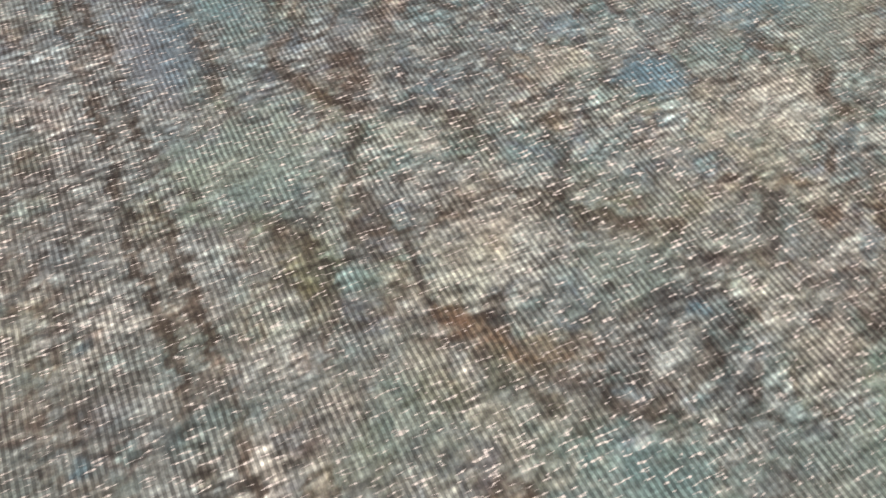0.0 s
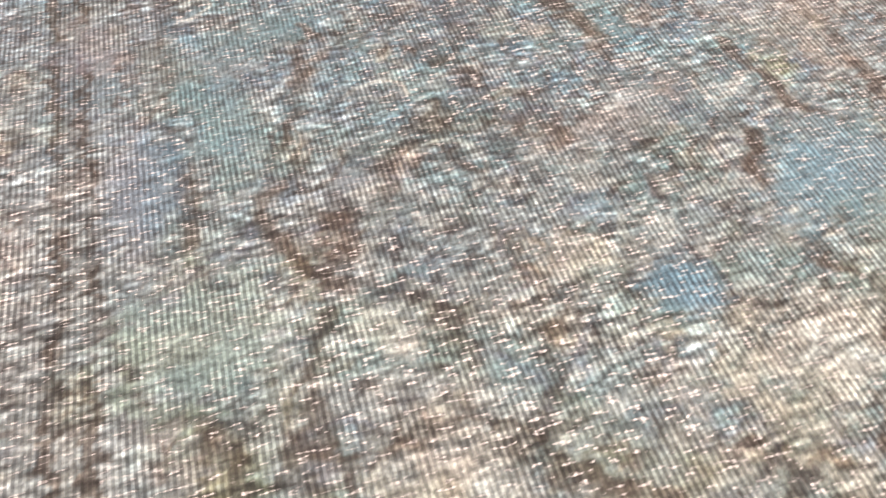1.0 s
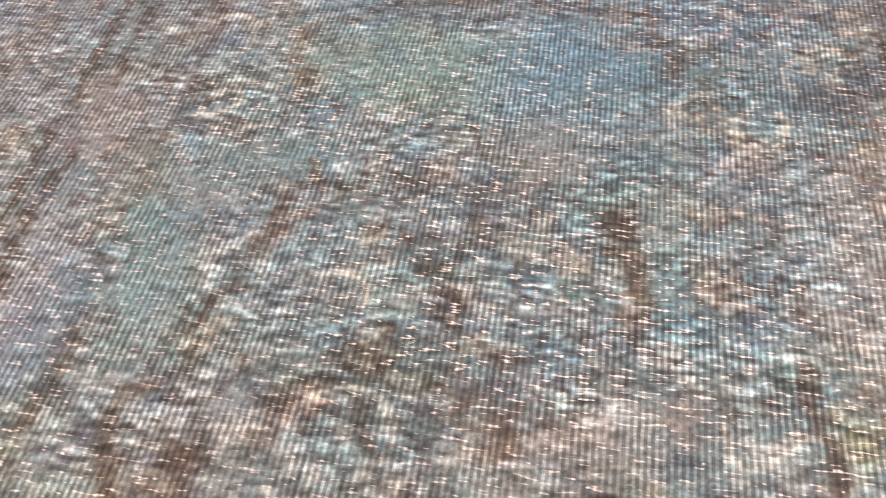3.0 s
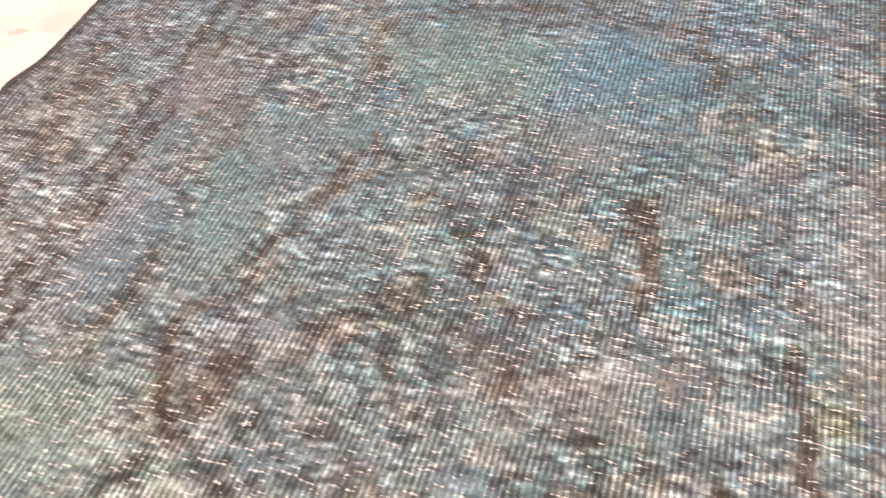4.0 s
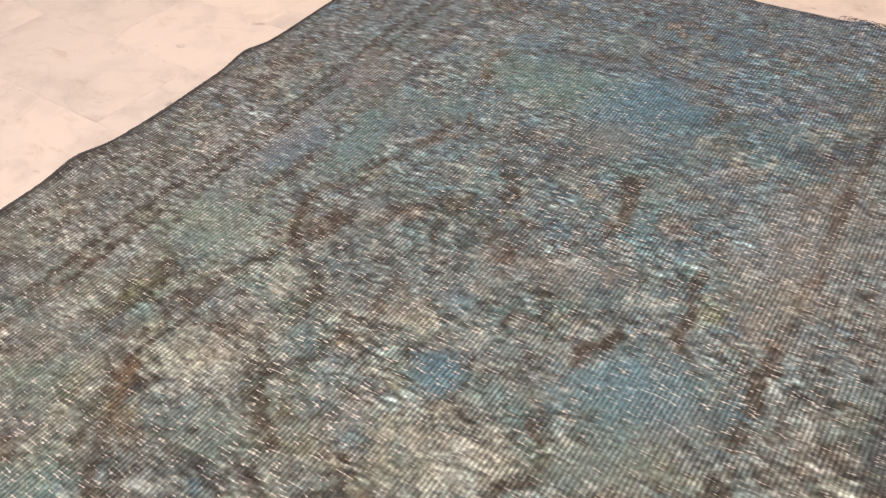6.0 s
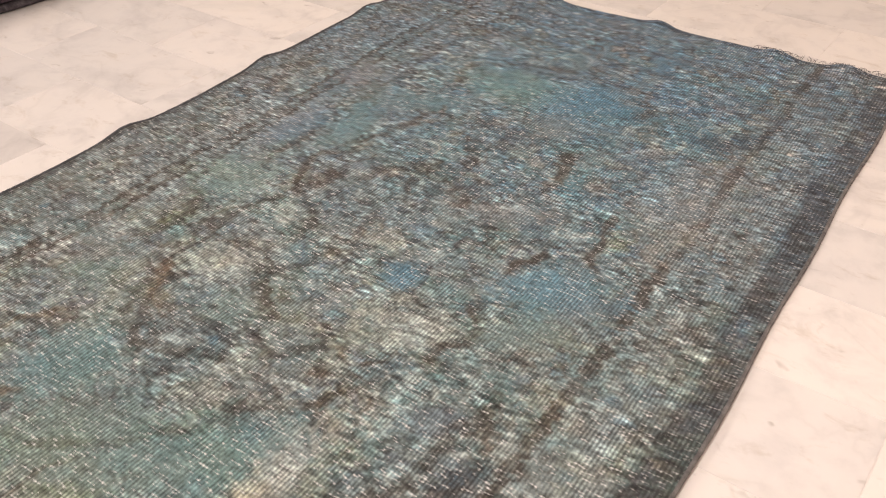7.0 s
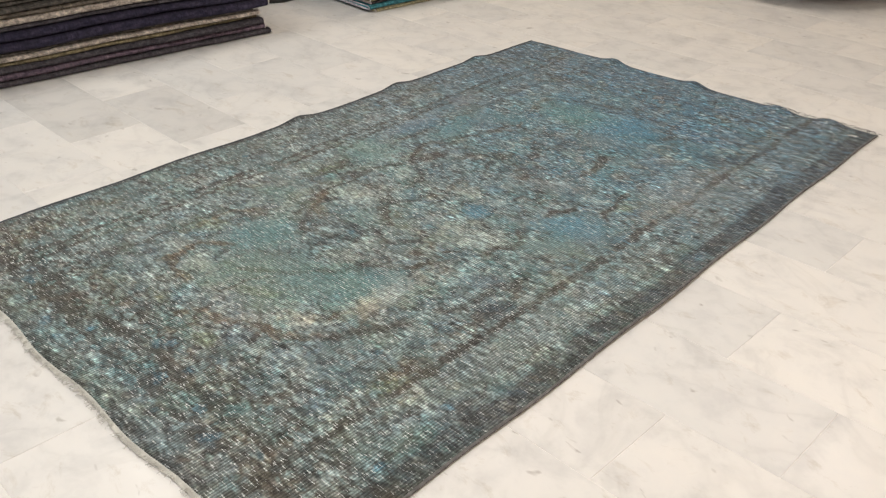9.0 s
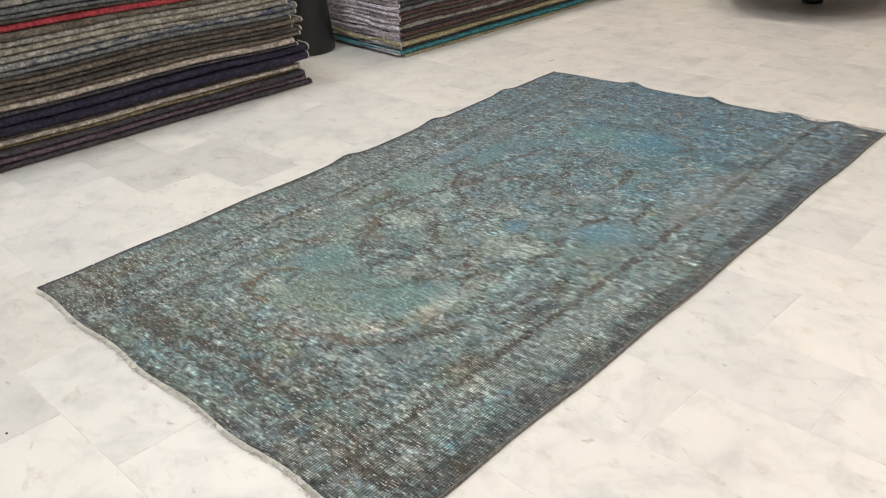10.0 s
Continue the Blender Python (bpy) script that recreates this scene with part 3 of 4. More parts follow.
    d.stroke([(0.78, 0.95), (0.86, 0.93)], 0.035, INK, 0.7)
    d.stroke([(1.04, 0.97), (1.10, 1.00)], 0.030, BROWN, 0.8)
    d.stroke([(1.03, 1.34), (1.05, 1.28), (1.04, 1.25)], 0.010, INK, 0.85)
    d.stroke([(0.80, 1.58), (0.86, 1.61), (0.93, 1.63)], 0.04, BROWN, 0.5)
    d.stroke([(0.80, 1.44), (0.84, 1.31), (0.93, 1.30), (0.96, 1.37)], 0.026, BROWN, 0.55)
    d.stroke([(0.66, 1.40), (0.69, 1.34), (0.72, 1.26)], 0.026, BROWN, 0.6)
    d.stroke([(0.66, 0.30), (0.74, 0.30), (0.84, 0.26), (1.00, 0.28), (1.20, 0.34)], 0.03, BROWN, 0.5)
    d.stroke([(0.33, 0.30), (0.40, 0.35), (0.47, 0.40)], 0.03, BROWN, 0.45)
    # the open grounds, where the dye stayed clean
    sea = (0.112, 0.180, 0.182)
    for x, y, rx, ry, turn, c, k in ((0.42, 1.38, 0.12, 0.10, 20, (0.128, 0.208, 0.205), 0.8), (1.29, 1.42, 0.15, 0.095, 35, (0.080, 0.168, 0.222), 0.85), (1.30, 1.27, 0.12, 0.07, 30, sea, 0.75),
                                     (1.00, 2.21, 0.15, 0.085, 5, BLUE, 0.8), (0.78, 2.15, 0.13, 0.08, 10, TEAL, 0.7), (1.00, 1.28, 0.055, 0.045, 0, (0.072, 0.160, 0.232), 0.85), (0.67, 0.74, 0.07, 0.10, 30, TEAL, 0.6), (0.50, 1.75, 0.035, 0.16, 8, (0.090, 0.170, 0.215), 0.7),
                                     (0.47, 0.93, 0.11, 0.10, 0, sea, 0.45), (0.80, 0.65, 0.17, 0.085, 20, sea, 0.55), (0.385, 1.65, 0.035, 0.14, 0, BLUE, 0.4)):
        d.blob(x, y, rx, ry, turn, c, k, 0.75)
    # sparse dark blossoms in the bands
    for k in range(130):
        side = k % 4
        a = rng.random()
        x, y = ((0.08 + 0.12 * rng.random(), a * RUG_L), (1.52 + 0.09 * rng.random(), a * RUG_L), (a * RUG_W, 0.03 + 0.20 * rng.random()), (a * RUG_W, 2.60 + 0.2 * rng.random()))[side]
        d.blob(x, y, 0.010 + 0.020 * rng.random(), 0.008 + 0.012 * rng.random(), 0, (BROWN, INK, GREY, BLUE)[int(rng.random() * 4)], 0.55)
    # the worn cream ground by the near pendant
    for x, y, rx, ry, c, k in ((1.14, 0.68, 0.040, 0.075, CREAM, 0.55), (1.06, 0.52, 0.060, 0.035, CREAM, 0.45), (0.97, 0.44, 0.050, 0.025, (0.22, 0.20, 0.165), 0.45), (1.12, 0.60, 0.03, 0.03, RUST, 0.5), (1.03, 0.44, 0.04, 0.015, RUST, 0.6)):
        d.blob(x, y, rx, ry, 20, c, k)
    # the dye took unevenly: warm, green and blue casts over a hand's width
    for cell, tint, k in ((0.13, (1.16, 0.99, 0.91), 0.6), (0.11, (0.86, 1.02, 1.10), 0.5), (0.10, (1.02, 1.05, 0.90), 0.5), (0.05, (1.10, 0.99, 0.94), 0.5), (0.05, (0.90, 1.0, 1.09), 0.4)):
        cast = np.clip((cloud(nx, ny, cell, cell, 3, rng) - 0.50) * 7, 0, 1) * k
        d.colour *= 1 + cast[..., None] * (np.array(tint) - 1)
    # the far half turned bluer, with less red
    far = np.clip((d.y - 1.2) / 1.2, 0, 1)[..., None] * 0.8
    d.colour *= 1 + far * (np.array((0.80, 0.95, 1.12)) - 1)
    # deep dyes deeper, bleached ones paler
    mean = d.colour.mean(axis=(0, 1))
    ratio = np.clip(d.colour, 0.005, 1) / mean
    d.colour = mean * np.where(ratio < 1, ratio ** 1.10, ratio ** 0.78)
    # rows of knots: short deep and bare streaks along the weft, fewer on the open grounds
    rows = 1 - 0.75 * d.calm
    for cell, deep, k in ((0.028, 0.0070, 0.85), (0.014, 0.0052, 0.9)):
        c = np.clip((cloud(nx, ny, cell, deep, 2, rng) - 0.5) * 2.2, -1, 1)
        patch = 0.40 + 0.8 * np.clip((cloud(nx, ny, 0.09, 0.07, 2, rng) - 0.40) * 5, 0, 1)
        d.colour *= np.exp(k * c * patch * rows)[..., None]
    fine = cloud(nx, ny, 0.010, 0.006, 2, rng)
    d.colour *= (0.76 + 0.48 * fine)[..., None]
    d.colour *= np.array((0.1015, 0.1435, 0.1550)) / d.colour.mean(axis=(0, 1))
    d.blob(1.630, 2.79, 0.024, 0.010, 20, (0.6, 0.6, 0.58), 0.9)
    d.blob(1.530, 2.255, 0.010, 0.007, 0, (0.55, 0.55, 0.53), 0.8)
    d.wear = np.clip(0.25 + 1.6 * (cloud(nx, ny, 0.25, 0.25, 3, rng) - 0.35), 0.05, 1.0)
    d.wear[(d.x > 1.62) | (d.x < 0.03)] *= 0.3


def rug_height(x, y):
    """The lift of the slack edges over the floor, in metres."""
    z = 0.0 * x
    for at in (1.37, 1.91, 2.43):
        z = z + 0.014 * np.exp(-((y - at) / 0.060) ** 2) * np.exp(-np.maximum(x, 0) / 0.07)
    for at in (0.48, 0.91, 1.31, 1.52):
        z = z + 0.016 * np.exp(-((x - at) / 0.050) ** 2) * np.exp(-np.maximum(RUG_L - y, 0) / 0.07)
    z = z + 0.006 * np.exp(-((y - 1.25) / 0.25) ** 2) * np.exp(-np.maximum(RUG_W - x, 0) / 0.05)
    return z + 0.0012 * np.sin(x * 9.0 + y * 4.0) * np.sin(y * 7.0)


def rug_shape(x, y):
    """The slightly uneven outline: the sides wander by a centimetre."""
    u = x / RUG_W
    right = 0.004 * np.sin(y * 2.6 - 1.3) + 0.003 * np.sin(y * 11)
    left = 0.004 + 0.004 * np.sin(y * 5.0) + 0.003 * np.sin(y * 13)
    v = y / RUG_L
    near = -0.030 * np.sin(np.clip(x / 1.5, 0, 1) * math.pi / 2) + 0.006 * np.sin(x * 15)
    far = 0.012 * np.sin(x * 3.4) + 0.004 * np.sin(x * 17)
    return x + right * u + left * (1 - u), y + near * (1 - v) ** 3 + far * v ** 3


def build_rug():
    d = Dye(0.0034)
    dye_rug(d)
    nx, ny = d.nx, d.ny
    px, py = rug_shape(d.x, d.y)
    pz = rug_height(d.x, d.y) + 0.0006 * d.rag
    co = np.stack([px, py, pz], -1).reshape(-1, 3)
    idx = np.arange(nx * ny).reshape(ny, nx)
    quads = np.stack([idx[:-1, :-1], idx[:-1, 1:], idx[1:, 1:], idx[1:, :-1]], -1).reshape(-1, 4)
    rim = np.concatenate([idx[0, :], idx[1:, -1], idx[-1, -2::-1], idx[-2:0:-1, 0]])
    low = co[rim] - (0, 0, 0.0055)
    nrim = len(rim)
    skirt_idx = nx * ny + np.arange(nrim)
    nxt = np.roll(np.arange(nrim), -1)
    skirt = np.stack([rim, skirt_idx, skirt_idx[nxt], rim[nxt]], -1)
    me = bpy.data.meshes.new("area_rug")
    allco, allq = np.concatenate([co, low]), np.concatenate([quads, skirt])
    me.vertices.add(len(allco))
    me.vertices.foreach_set("co", allco.astype(np.float32).ravel())
    me.loops.add(allq.size)
    me.loops.foreach_set("vertex_index", allq.astype(np.int32).ravel())
    me.polygons.add(len(allq))
    me.polygons.foreach_set("loop_start", (np.arange(len(allq)) * 4).astype(np.int32))
    me.update(calc_edges=True)
    me.polygons.foreach_set("use_smooth", [True] * len(allq))
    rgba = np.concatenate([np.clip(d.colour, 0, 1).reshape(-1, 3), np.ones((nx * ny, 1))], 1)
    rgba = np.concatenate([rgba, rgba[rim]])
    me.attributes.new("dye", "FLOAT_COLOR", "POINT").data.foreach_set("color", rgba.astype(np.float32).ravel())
    wear = np.concatenate([d.wear.ravel(), d.wear.ravel()[rim]])
    me.attributes.new("wear", "FLOAT", "POINT").data.foreach_set("value", wear.astype(np.float32))
    me.materials.append(PILE)
    rug = tagged(new("area_rug", me), "worn overdyed teal wool rug with faded medallion on marble floor", "rug")

    def edge_point(s, side, out):
        if side in ("left", "right"):
            x, y = (0.0 if side == "left" else RUG_W), s * RUG_L
            ox, oy = (-out if side == "left" else out), 0
        else:
            x, y = s * RUG_W, (0.0 if side == "near" else RUG_L)
            ox, oy = 0, (-out if side == "near" else out)
        qx, qy = rug_shape(np.float64(x), np.float64(y))
        return Vector((qx + ox, qy + oy, float(rug_height(np.float64(x), np.float64(y)))))

    # overcast side cords
    rng = random.Random(3)
    for side in ("left", "right"):
        n, ring = 420, 6
        verts, faces = [], []
        for k in range(n + 1):
            p = edge_point(k / n, side, 0.002)
            r = 0.0042 + 0.0009 * rng.random()
            for j in range(ring):
                a = 2 * math.pi * j / ring
                verts.append((p.x + r * math.cos(a) + 0.0006 * rng.random(), p.y, p.z - 0.0012 + r * math.sin(a)))
        for k in range(n):
            for j in range(ring):
                a, b = k * ring + j, k * ring + (j + 1) % ring
                faces.append((a, b, b + ring, a + ring))
        part("side_cord", mesh_of("side_cord", verts, faces, BINDING if side == "left" else CORD, True), None, rug, "dark overcast wool side cord" if side == "left" else "faded grey overcast side cord")
    # bare cotton web at both ends, uneven and frayed
    for side, deep, full in (("near", 0.016, 1.0), ("far", 0.018, 0.8)):
        n, rows = 380, 4
        verts, faces = [], []
        for k in range(n + 1):
            s = k / n
            gap = 0.25 if side == "near" and 0.505 < s < 0.535 else 1.0
            reach = deep * gap * (0.70 + 0.45 * noise.noise((s * 9, 3.1, deep * 9)) + 0.12 * noise.noise((s * 60, 1.7, 0)) + 0.06 * rng.random())
            reach = max(0.002, reach * full + 0.4 * deep * (1 - full))
            for j in range(rows + 1):
                p = edge_point(s, side, reach * j / rows)
                drop = min(j / rows, 1) * 0.0035
                verts.append((p.x + 0.001 * rng.random(), p.y, p.z * (1 - 0.5 * j / rows) - 0.001 - drop + 0.001 * rng.random()))
        for k in range(n):
            for j in range(rows):
                a = k * (rows + 1) + j
                faces.append((a, a + 1, a + rows + 2, a + rows + 1))
        part("end_web", mesh_of("end_web", verts, faces, RAW, True), None, rug, "frayed off-white cotton end web")
    # loose warp threads that stick out of the frayed ends
    for side, n, x0, x1, reach, mat in (("near", 340, 0.01, 0.99, 0.022, RAW), ("far", 90, 0.72, 1.0, 0.034, CORD)):
        verts, faces = [], []
        for k in range(n):
            p = edge_point(x0 + (x1 - x0) * rng.random(), side, 0.004)
            out = (-1 if side == "near" else 1) * reach * (0.35 + 0.65 * rng.random())
            lean, w = reach * 1.2 * (rng.random() - 0.5), 0.0007
            for j in range(4):
                t = j / 3
                x, y = p.x + lean * t * t, p.y + out * t
                z = max(p.z * (1 - t), FLOOR_Z + 0.0022) + 0.004 * math.sin(math.pi * t) * rng.random()
                verts += [(x - w, y, z), (x + w, y, z), (x, y, z + 2 * w)]
            base = len(verts) - 12
            for j in range(3):
                for i in range(3):
                    a, b = base + 3 * j + i, base + 3 * j + (i + 1) % 3
                    faces.append((a, b, b + 3, a + 3))
        tagged(part("loose_threads", mesh_of("loose_threads", verts, faces, mat, True), None, rug, "loose frayed warp threads"), kind="stuff")
    return rug


build_rug()


# ---------------------------------------------------------------- stacks of folded rugs
def fold_wave(s, seed):
    return 0.016 * noise.noise((s * 4.0, seed * 1.7, 0.3)) + 0.006 * noise.noise((s * 13.0, seed * 2.3, 0.8))


def fold_rise(s, squeeze):
    """How much taller the pile of rugs stands at s than at its thin end."""
    return squeeze + (1 - squeeze) * s


def sag_of(s, z0):
    """Slack of the pile: long soft waves that grow with the height."""
    return 0.085 * z0 * noise.noise((s * 4.0, z0 * 2.0, 5.0))


def folded_rug(x0, x1, length, deep, z0, thick, seed, mat, end_mat, squeeze):
    """A rug folded over, from x0 to x1 of the pile's length, lying z0 above the floor: a rounded fold at y = 0, cut ends."""
    steps, arc = 90, 9
    verts, faces = [], []
    for k in range(steps + 1):
        x = x0 + (x1 - x0) * k / steps
        s = x / length
        rise, wave, lift = fold_rise(s, squeeze), fold_wave(s, seed), sag_of(s, z0)
        h = thick * 0.90
        for j in range(arc):
            a = -math.pi / 2 + math.pi * j / (arc - 1)
            puff = 1 + 0.16 * noise.noise((s * 26, j * 0.6, seed * 1.0)) + 0.10 * noise.noise((s * 70, j * 0.9, seed * 1.3))
            slack = 0.0045 * min(1, z0 / 0.05) * (noise.noise((s * 9, seed * 0.21, 5.0)) + 0.5 * noise.noise((s * 24, seed * 0.9, 8.0)))
            z = z0 + h / 2 + h / 2 * math.sin(a) + slack
            verts.append((x, wave + min(0.022, h * 0.8) * (1 - math.cos(a) * puff), rise * (z + lift)))
        for z in (z0 + h, z0):
            verts.append((x, deep, rise * (z + lift)))
    m = arc + 2
    for k in range(steps):
        for j in range(m):
            a, b = k * m + j, k * m + (j + 1) % m
            faces.append((a, b, b + m, a + m))
    faces.append(tuple(range(m)))
    faces.append(tuple(steps * m + j for j in range(m))[::-1])
    me = mesh_of("folded_rug", verts, faces, [mat, end_mat], True)
    for p in me.polygons:
        if len(p.vertices) > 4:
            p.material_index, p.use_smooth = 1, False
    return me


def edge_trim(x, length, z0, thick, seed, mat, squeeze, out):
    """The pale overcast edge that shows at the cut end round the fold."""
    s, h, verts, faces, ring = x / length, thick * 0.985, [], [], 5
    rise, wave, lift = fold_rise(s, squeeze), fold_wave(s, seed), sag_of(s, z0)
    path = [(0.10, 0.0)]
    for j in range(13):
        a = -math.pi / 2 + math.pi * j / 12
        path.append((wave + min(0.022, h * 0.8) * (1 - math.cos(a)), h / 2 + h / 2 * math.sin(a)))
    path.append((0.10, h))
    for k, (y, z) in enumerate(path):
        r = 0.0036 * (1 + 0.3 * noise.noise((k * 0.9, seed, 0)))
        for j in range(ring):
            a = 2 * math.pi * j / ring
            verts.append((x + out + r * math.cos(a), y + r * 0.5 * math.sin(a), rise * (z0 + lift + 0.04 * h + z * 0.92) + r * 0.7 * math.sin(a)))
    for k in range(len(path) - 1):
        for j in range(ring):
            a, b = k * ring + j, k * ring + (j + 1) % ring
            faces.append((a, b, b + ring, a + ring))
    return mesh_of("edge_trim", verts, faces, mat, True)


TRIM = plain("pale_trim", (0.55, 0.53, 0.50), 0.9, 0.2, 60.0, relief=0.5)
LILAC = wool("lilac_web", (0.29, 0.265, 0.31), (0.48, 0.455, 0.49), 0.5)

WOOLS = {
    "slate": wool("slate_wool", (0.032, 0.030, 0.036), (0.064, 0.058, 0.066)),
    "plum": wool("plum_wool", (0.0675, 0.0486, 0.0702), (0.1148, 0.0891, 0.1107)),
    "navy": wool("navy_wool", (0.013, 0.012, 0.027), (0.036, 0.032, 0.052)),
    "gold": wool("gold_wool", (0.095, 0.080, 0.050), (0.16, 0.138, 0.085)),
    "cream": wool("cream_wool", (0.40, 0.355, 0.315), (0.19, 0.165, 0.145), 0.35),
    "brown": wool("brown_wool", (0.070, 0.060, 0.050), (0.145, 0.126, 0.105), 0.4),
    "umber": wool("umber_wool", (0.045, 0.042, 0.039), (0.088, 0.080, 0.072), 0.4),
    "stone": wool("stone_wool", (0.120, 0.116, 0.108), (0.315, 0.300, 0.272), 0.35),
    "beige": wool("beige_wool", (0.33, 0.31, 0.26), (0.130, 0.126, 0.112), 0.35),
    "bluegrey": wool("bluegrey_wool", (0.0743, 0.0837, 0.0972), (0.1485, 0.1553, 0.1553)),
    "mixed": wool("mixed_wool", (0.260, 0.255, 0.235), (0.040, 0.055, 0.100), 0.22),
    "red": wool("red_wool", (0.3375, 0.0473, 0.0607), (0.2025, 0.0338, 0.0405)),
    "teal": wool("teal_wool", (0.030, 0.115, 0.140), (0.055, 0.19, 0.225)),
    "maroon": wool("maroon_wool", (0.055, 0.036, 0.036), (0.095, 0.066, 0.062)),
    "olive": wool("olive_wool", (0.2025, 0.1890, 0.1148), (0.2970, 0.2700, 0.1755)),
}
WORDS = {"slate": "dark slate grey", "plum": "dark plum grey", "navy": "dark navy blue", "gold": "muted gold", "cream": "cream", "brown": "brown",
         "umber": "dark umber brown", "stone": "pale stone grey", "beige": "faded beige", "bluegrey": "blue-grey", "mixed": "grey and blue patterned",
         "red": "bright red", "teal": "bright teal", "maroon": "dark maroon", "olive": "olive"}


def end_fold(length, deep, z0, thick, seed, mat, squeeze, x):
    """The soft rounded web end of one rug, which runs in over the pile's end with slack waves."""
    n, arc, verts, faces = 26, 7, [], []
    lift = sag_of(x / length, z0)
    for k in range(n + 1):
        s = k / n
        wob = 0.015 * noise.noise((s * 3.2, seed * 0.30, 2.0)) + 0.008 * noise.noise((s * 9.0, seed * 1.3, 4.0))
        sway = 0.028 * noise.noise((s * 2.5, seed * 2.1, 7.0)) + 0.010
        h = thick * (0.80 + 0.25 * noise.noise((s * 5.0, seed * 1.9, 1.0)))
        mid = max(z0 + lift + thick / 2 + (wob if z0 > 0.02 else 0.0) * min(1, z0 / 0.05), h / 2 + 0.001)
        for j in range(arc):
            a = -math.pi / 2 + math.pi * j / (arc - 1)
            verts.append((x + 0.02 - (0.022 + sway) * math.cos(a), 0.012 + s * (deep - 0.02), mid + h / 2 * math.sin(a)))
    for k in range(n):
        for j in range(arc - 1):
            a = k * arc + j
            faces.append((a, a + arc, a + arc + 1, a + 1))
    faces.append(tuple(range(arc)))
    faces.append(tuple(n * arc + j for j in range(arc))[::-1])
    return mesh_of("web_end", verts, faces, mat, True)


def stack(where, layers, length, deep, squeeze, group, end_mat, place, tip):
    """Folded rugs one upon another. Layers: hue, thickness, how far the fold lies back, how far the cut end lies in.
    tip: the end of the pile (0 or 1) that shows its cut ends."""
    z = 0.001
    for k, (hue, thick, back, inset) in enumerate(layers):
        seed, mat = k + 3 + len(layers), WOOLS[hue]
        x0, x1 = (inset, length) if tip == 0 else (0.0, length - inset)
        ob = new("folded_rug", folded_rug(x0, x1, length, deep - back, z, thick, seed, mat, end_mat or mat, squeeze))
        ob.matrix_basis = where @ pose(0, back, FLOOR_Z)
        tagged(ob, f"{WORDS[hue]} wool rug folded flat in {place}", "folded rug", group)
        x, out = (x0, -0.002) if tip == 0 else (x1, 0.002)
        if tip == 0:
            web = end_mat if hue not in ("teal", "olive") or z > 0.1 else mat
            part("web_end", end_fold(length, deep - back, z, thick, seed, web, squeeze, x0), None, ob, "soft rolled web end")
        if tip == 1 or k % 3 == 0:
            part("edge_trim", edge_trim(x, length, z, thick, seed, TRIM, squeeze, out), None, ob, "pale overcast edge")
        z += thick
    return z


def stack_pose(start, toward):
    """x runs along the folds, y inwards, away from the aisle."""
    ax = Vector((toward[0] - start[0], toward[1] - start[1], 0)).normalized()
    m = Matrix((ax, (-ax.y, ax.x, 0), (0, 0, 1))).transposed().to_4x4()
    m.translation = (start[0], start[1], 0)
    return m


# the long pile: its cut ends at the corner, its near end out of sight
TALL = [
    ("slate", 0.0300, 0.000, 0.000), ("plum", 0.0285, 0.006, 0.030), ("slate", 0.0300, 0.004, 0.040), ("gold", 0.0180, 0.020, 0.060),
    ("cream", 0.0210, 0.008, 0.055), ("umber", 0.0150, 0.030, 0.080), ("navy", 0.0450, 0.004, 0.010), ("navy", 0.0390, 0.000, 0.000),
    ("slate", 0.0180, 0.012, 0.060), ("cream", 0.0300, 0.006, 0.085), ("brown", 0.0210, 0.016, 0.030), ("umber", 0.0240, 0.014, 0.020),
    ("umber", 0.0225, 0.018, 0.070), ("brown", 0.0255, 0.012, 0.015), ("umber", 0.0210, 0.020, 0.075), ("bluegrey", 0.0270, 0.010, 0.040),
    ("mixed", 0.0300, 0.008, 0.030), ("stone", 0.0285, 0.006, 0.090), ("beige", 0.0300, 0.006, 0.050), ("stone", 0.0270, 0.010, 0.045),
    ("brown", 0.0360, 0.012, 0.060), ("red", 0.0270, 0.010, 0.050), ("umber", 0.0195, 0.022, 0.080), ("bluegrey", 0.0210, 0.020, 0.060),
    ("bluegrey", 0.0300, 0.012, 0.060), ("stone", 0.0300, 0.012, 0.070), ("brown", 0.0270, 0.016, 0.060), ("stone", 0.0300, 0.012, 0.070), ("beige", 0.0300, 0.012, 0.070),
]
TALL_END, TALL_FAR, TALL_LONG = Vector((-1.000, 2.020)), Vector((-1.174, 0.361)), 2.9
start = TALL_END + (TALL_FAR - TALL_END).normalized() * TALL_LONG
stack(stack_pose(start, TALL_END), TALL, TALL_LONG, 0.95, 1.05, "rugs in the long pile", None, "a tall pile", 1)

# the second pile, whose web ends face the long pile
SECOND = [
    ("olive", 0.0144, 0.000, 0.040), ("teal", 0.0288, 0.004, 0.000), ("slate", 0.0144, 0.020, 0.020), ("olive", 0.0312, 0.006, 0.010),
    ("umber", 0.0216, 0.014, 0.018), ("maroon", 0.0264, 0.010, 0.012), ("slate", 0.0168, 0.020, 0.022), ("stone", 0.0288, 0.010, 0.016),
    ("maroon", 0.0264, 0.010, 0.020), ("umber", 0.0240, 0.014, 0.024), ("maroon", 0.0240, 0.012, 0.020), ("bluegrey", 0.0288, 0.010, 0.022),
    ("slate", 0.0264, 0.014, 0.026), ("bluegrey", 0.0264, 0.012, 0.022), ("olive", 0.0240, 0.008, 0.018), ("beige", 0.0264, 0.010, 0.020),
    ("brown", 0.0264, 0.010, 0.020), ("umber", 0.0264, 0.012, 0.022),
]
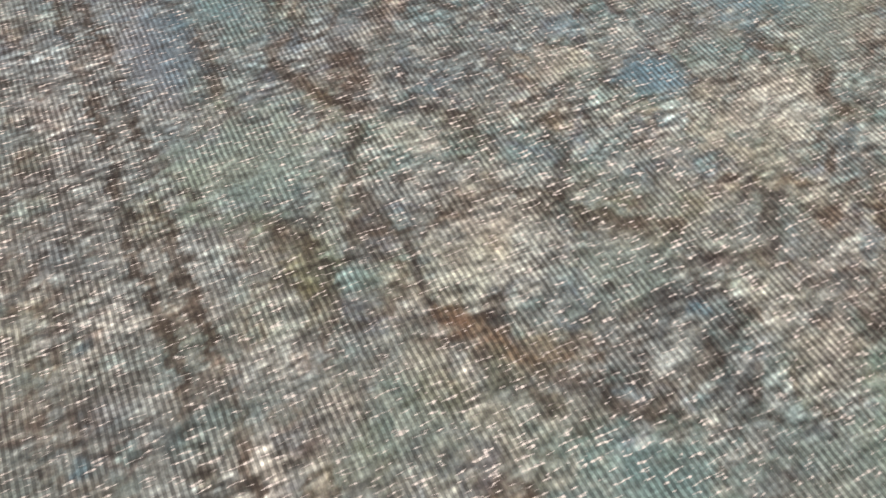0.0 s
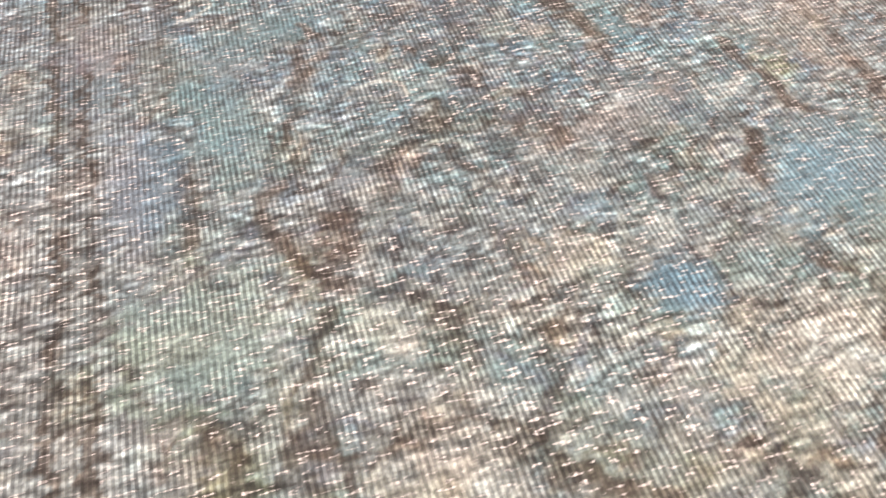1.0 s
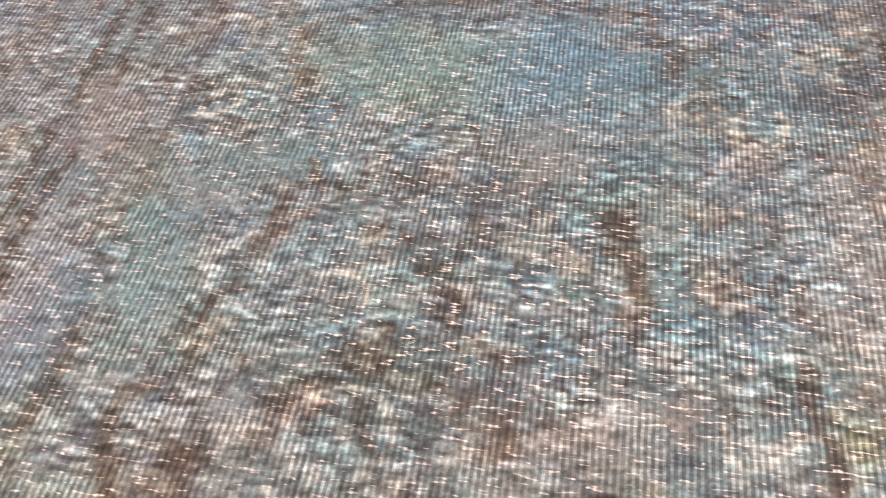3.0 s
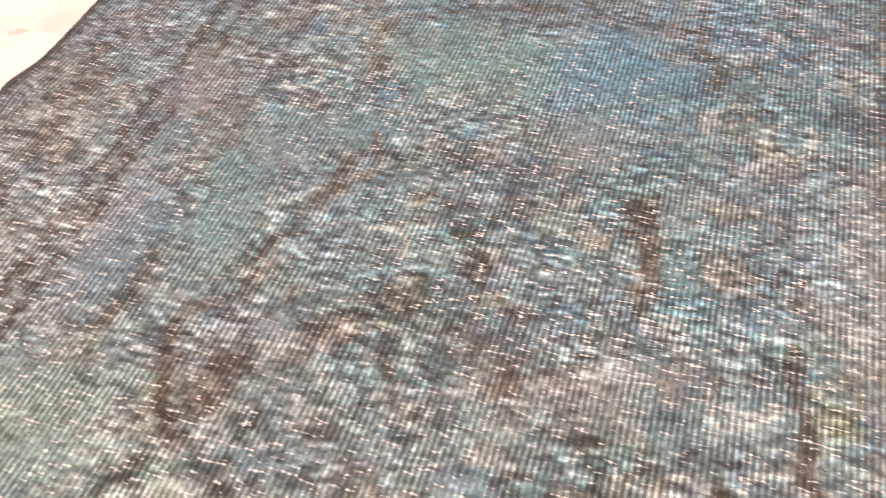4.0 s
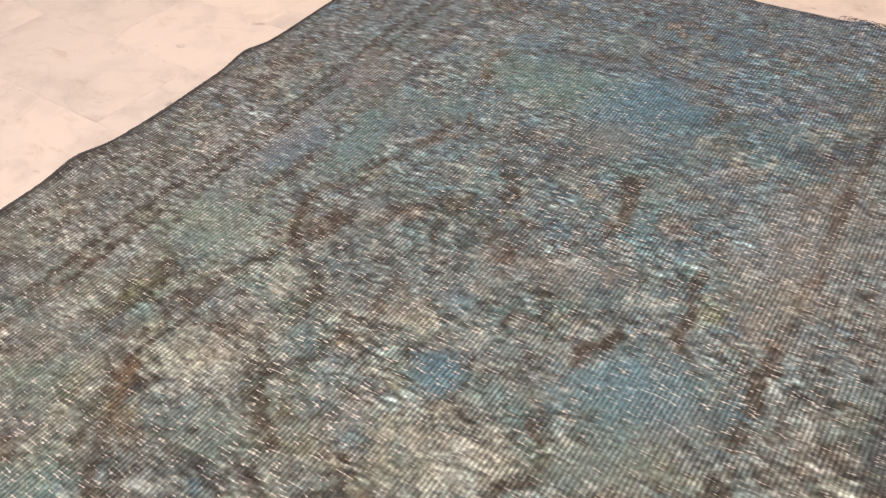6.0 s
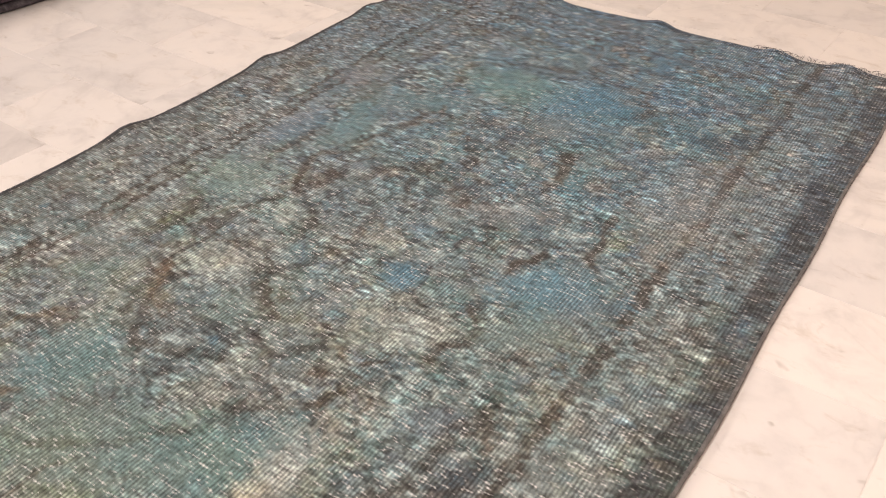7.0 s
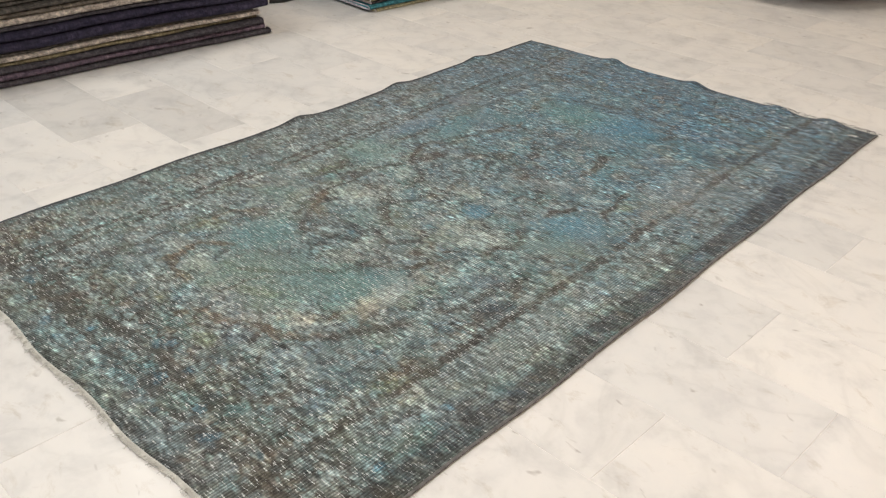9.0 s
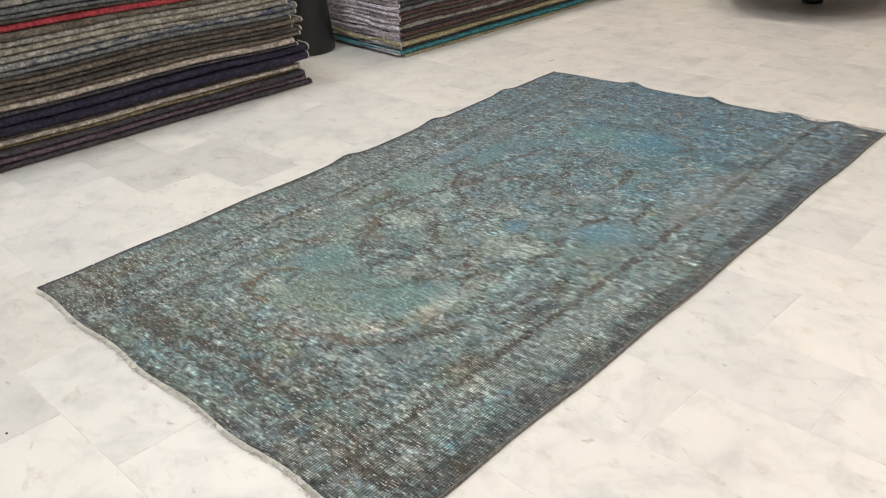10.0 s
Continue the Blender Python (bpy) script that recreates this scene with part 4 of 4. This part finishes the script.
stack(stack_pose((-0.925, 2.63), (-0.765, 4.33)), SECOND, 2.6, 0.78, 1.0, "rugs in the second pile", LILAC, "a lower pile", 0)


# ---------------------------------------------------------------- dark bin between the piles
def dark_bin(x, y):
    root = tagged(part("waste_bin", lathe([(0.160, FLOOR_Z), (0.172, FLOOR_Z + 0.012), (0.130, 0.60), (0.136, 0.605), (0.136, 0.63), (0.124, 0.63), (0.116, 0.58)], 36), BLACK, None),
                  "tall black round bin standing between the rug piles", "bin")
    root.location = (x, y, 0)
    part("rim", lathe([(0.133, 0.615), (0.142, 0.618), (0.144, 0.632), (0.134, 0.640), (0.122, 0.632)], 36), BLACK, root)
    return root


dark_bin(-1.59, 2.47)


def rolled_rug(x, y, r, high):
    """A rug rolled up and stood on end: a spiral of pile."""
    turns, steps, verts, faces = 3.2, 110, [], []
    for k in range(steps + 1):
        a = 2 * math.pi * turns * k / steps
        rad = 0.012 + (r - 0.012) * k / steps
        for z in (0.0, high):
            verts.append((rad * math.cos(a), rad * math.sin(a), FLOOR_Z + 0.001 + z + 0.004 * math.sin(a * 2) * (z > 0)))
    for k in range(steps):
        faces.append((2 * k, 2 * k + 2, 2 * k + 3, 2 * k + 1))
    ob = tagged(new("rolled_rug", mesh_of("rolled_rug", verts, faces, WOOLS["maroon"], True)), "dark maroon wool rug rolled and stood on end", "rolled rug")
    ob.location = (x, y, 0)
    sol = ob.modifiers.new("thickness", "SOLIDIFY")
    sol.thickness = 0.010
    return ob


rolled_rug(-1.80, 2.80, 0.075, 0.42)


# ---------------------------------------------------------------- round table at the far end
def round_table(x, y, r):
    root = new("round_table")
    root.location = (x, y, FLOOR_Z)
    tagged(root, "dark round pedestal table, unseen top set low for its shadow", "table")
    # unseen top, set this low only to cast the round shadow on the floor
    part("shadow_top", lathe([(r - 0.02, 0.165), (r, 0.172), (r, 0.202), (r - 0.012, 0.21)], 64), WALNUT, root)
    part("pedestal", lathe([(0.066, 0.0), (0.068, 0.03), (0.05, 0.05), (0.042, 0.08), (0.040, 0.12), (0.08, 0.155), (0.14, 0.166)], 40), IRON, root)
    return root


round_table(0.50, 5.02, 0.60)


# ---------------------------------------------------------------- a crumb on the floor
def crumb(x, y):
    bm = bmesh.new()
    bmesh.ops.create_icosphere(bm, subdivisions=2, radius=0.0035)
    for v in bm.verts:
        v.co *= 1 + 0.35 * noise.noise(v.co * 300)
        v.co.z *= 0.5
    ob = tagged(part("crumb", bm, WOOLS["maroon"], None), "tiny dark reddish crumb of wool on marble floor", "debris")
    ob.location = (x, y, FLOOR_Z + 0.0012)


crumb(0.679, -0.396)


# ---------------------------------------------------------------- marble tiles, one by one
TILE_L, TILE_W, JOINT, TILE_TURN = 0.592, 0.2905, 0.0011, -2.1
TILE_AT = (1.949, 1.141)                      # a corner where three tiles meet


def tile_mesh():
    e, l, w, z = 0.0012, TILE_L / 2 - JOINT / 2, TILE_W / 2 - JOINT / 2, 0.0
    verts = [(sx * (l - i), sy * (w - i), h) for i, h in ((0, z - 0.004), (0, z - e), (e, z)) for sx, sy in ((-1, -1), (1, -1), (1, 1), (-1, 1))]
    faces = [(8, 9, 10, 11)]
    for lo in (0, 4):
        for k in range(4):
            faces.append((lo + k, lo + (k + 1) % 4, lo + 4 + (k + 1) % 4, lo + 4 + k))
    return verts, faces


def lay_tiles():
    verts, faces = tile_mesh()
    shared = mesh_of("tile", verts, faces, MARBLE)
    shared_grey = mesh_of("tile_grey", verts, faces, MARBLE_GREY)
    greys = [(-0.77, 0.82), (-0.48, 1.11), (2.53, 1.57), (-1.36, 0.85), (2.8, 0.40), (-0.9, -0.02), (0.25, -0.22), (0.62, -0.42), (0.05, -0.60)]
    turn = Matrix.Rotation(radians(TILE_TURN), 4, "Z")
    rest_v, rest_f = [], []
    rng = random.Random(11)
    for row in range(-20, 27):
        for col in range(-10, 9):
            # the corner lies on the lower edge of row 0, between its tiles
            u = (col + 0.5 + (0.5 if row % 2 else 0.0)) * TILE_L + 0.012 * math.sin(row * 2.1)
            v = (row + 0.5) * TILE_W
            p = turn @ Vector((u, v, 0)) + Vector((TILE_AT[0], TILE_AT[1], 0))
            if not (X0 + 0.32 < p.x < X1 - 0.32 and Y0 + 0.17 < p.y < Y1 - 0.17):
                continue
            tilt = pose(p.x, p.y, FLOOR_Z, 0.05 * (rng.random() - 0.5), 0.05 * (rng.random() - 0.5), TILE_TURN)
            if -1.95 < p.x < 3.3 and -1.1 < p.y < 5.6:
                grey = any(abs(p.x - gx) < 0.25 and abs(p.y - gy) < 0.12 for gx, gy in greys)
                ob = new("tile", shared_grey if grey else shared)
                ob.matrix_basis = tilt
                ob.parent = floor
            else:
                base = len(rest_v)
                rest_v += [tuple(tilt @ Vector(c)) for c in verts]
                rest_f += [tuple(base + i for i in f) for f in faces]
    tagged(part("tile", mesh_of("tile_field", rest_v, rest_f, MARBLE), None, floor), kind="stuff")


lay_tiles()
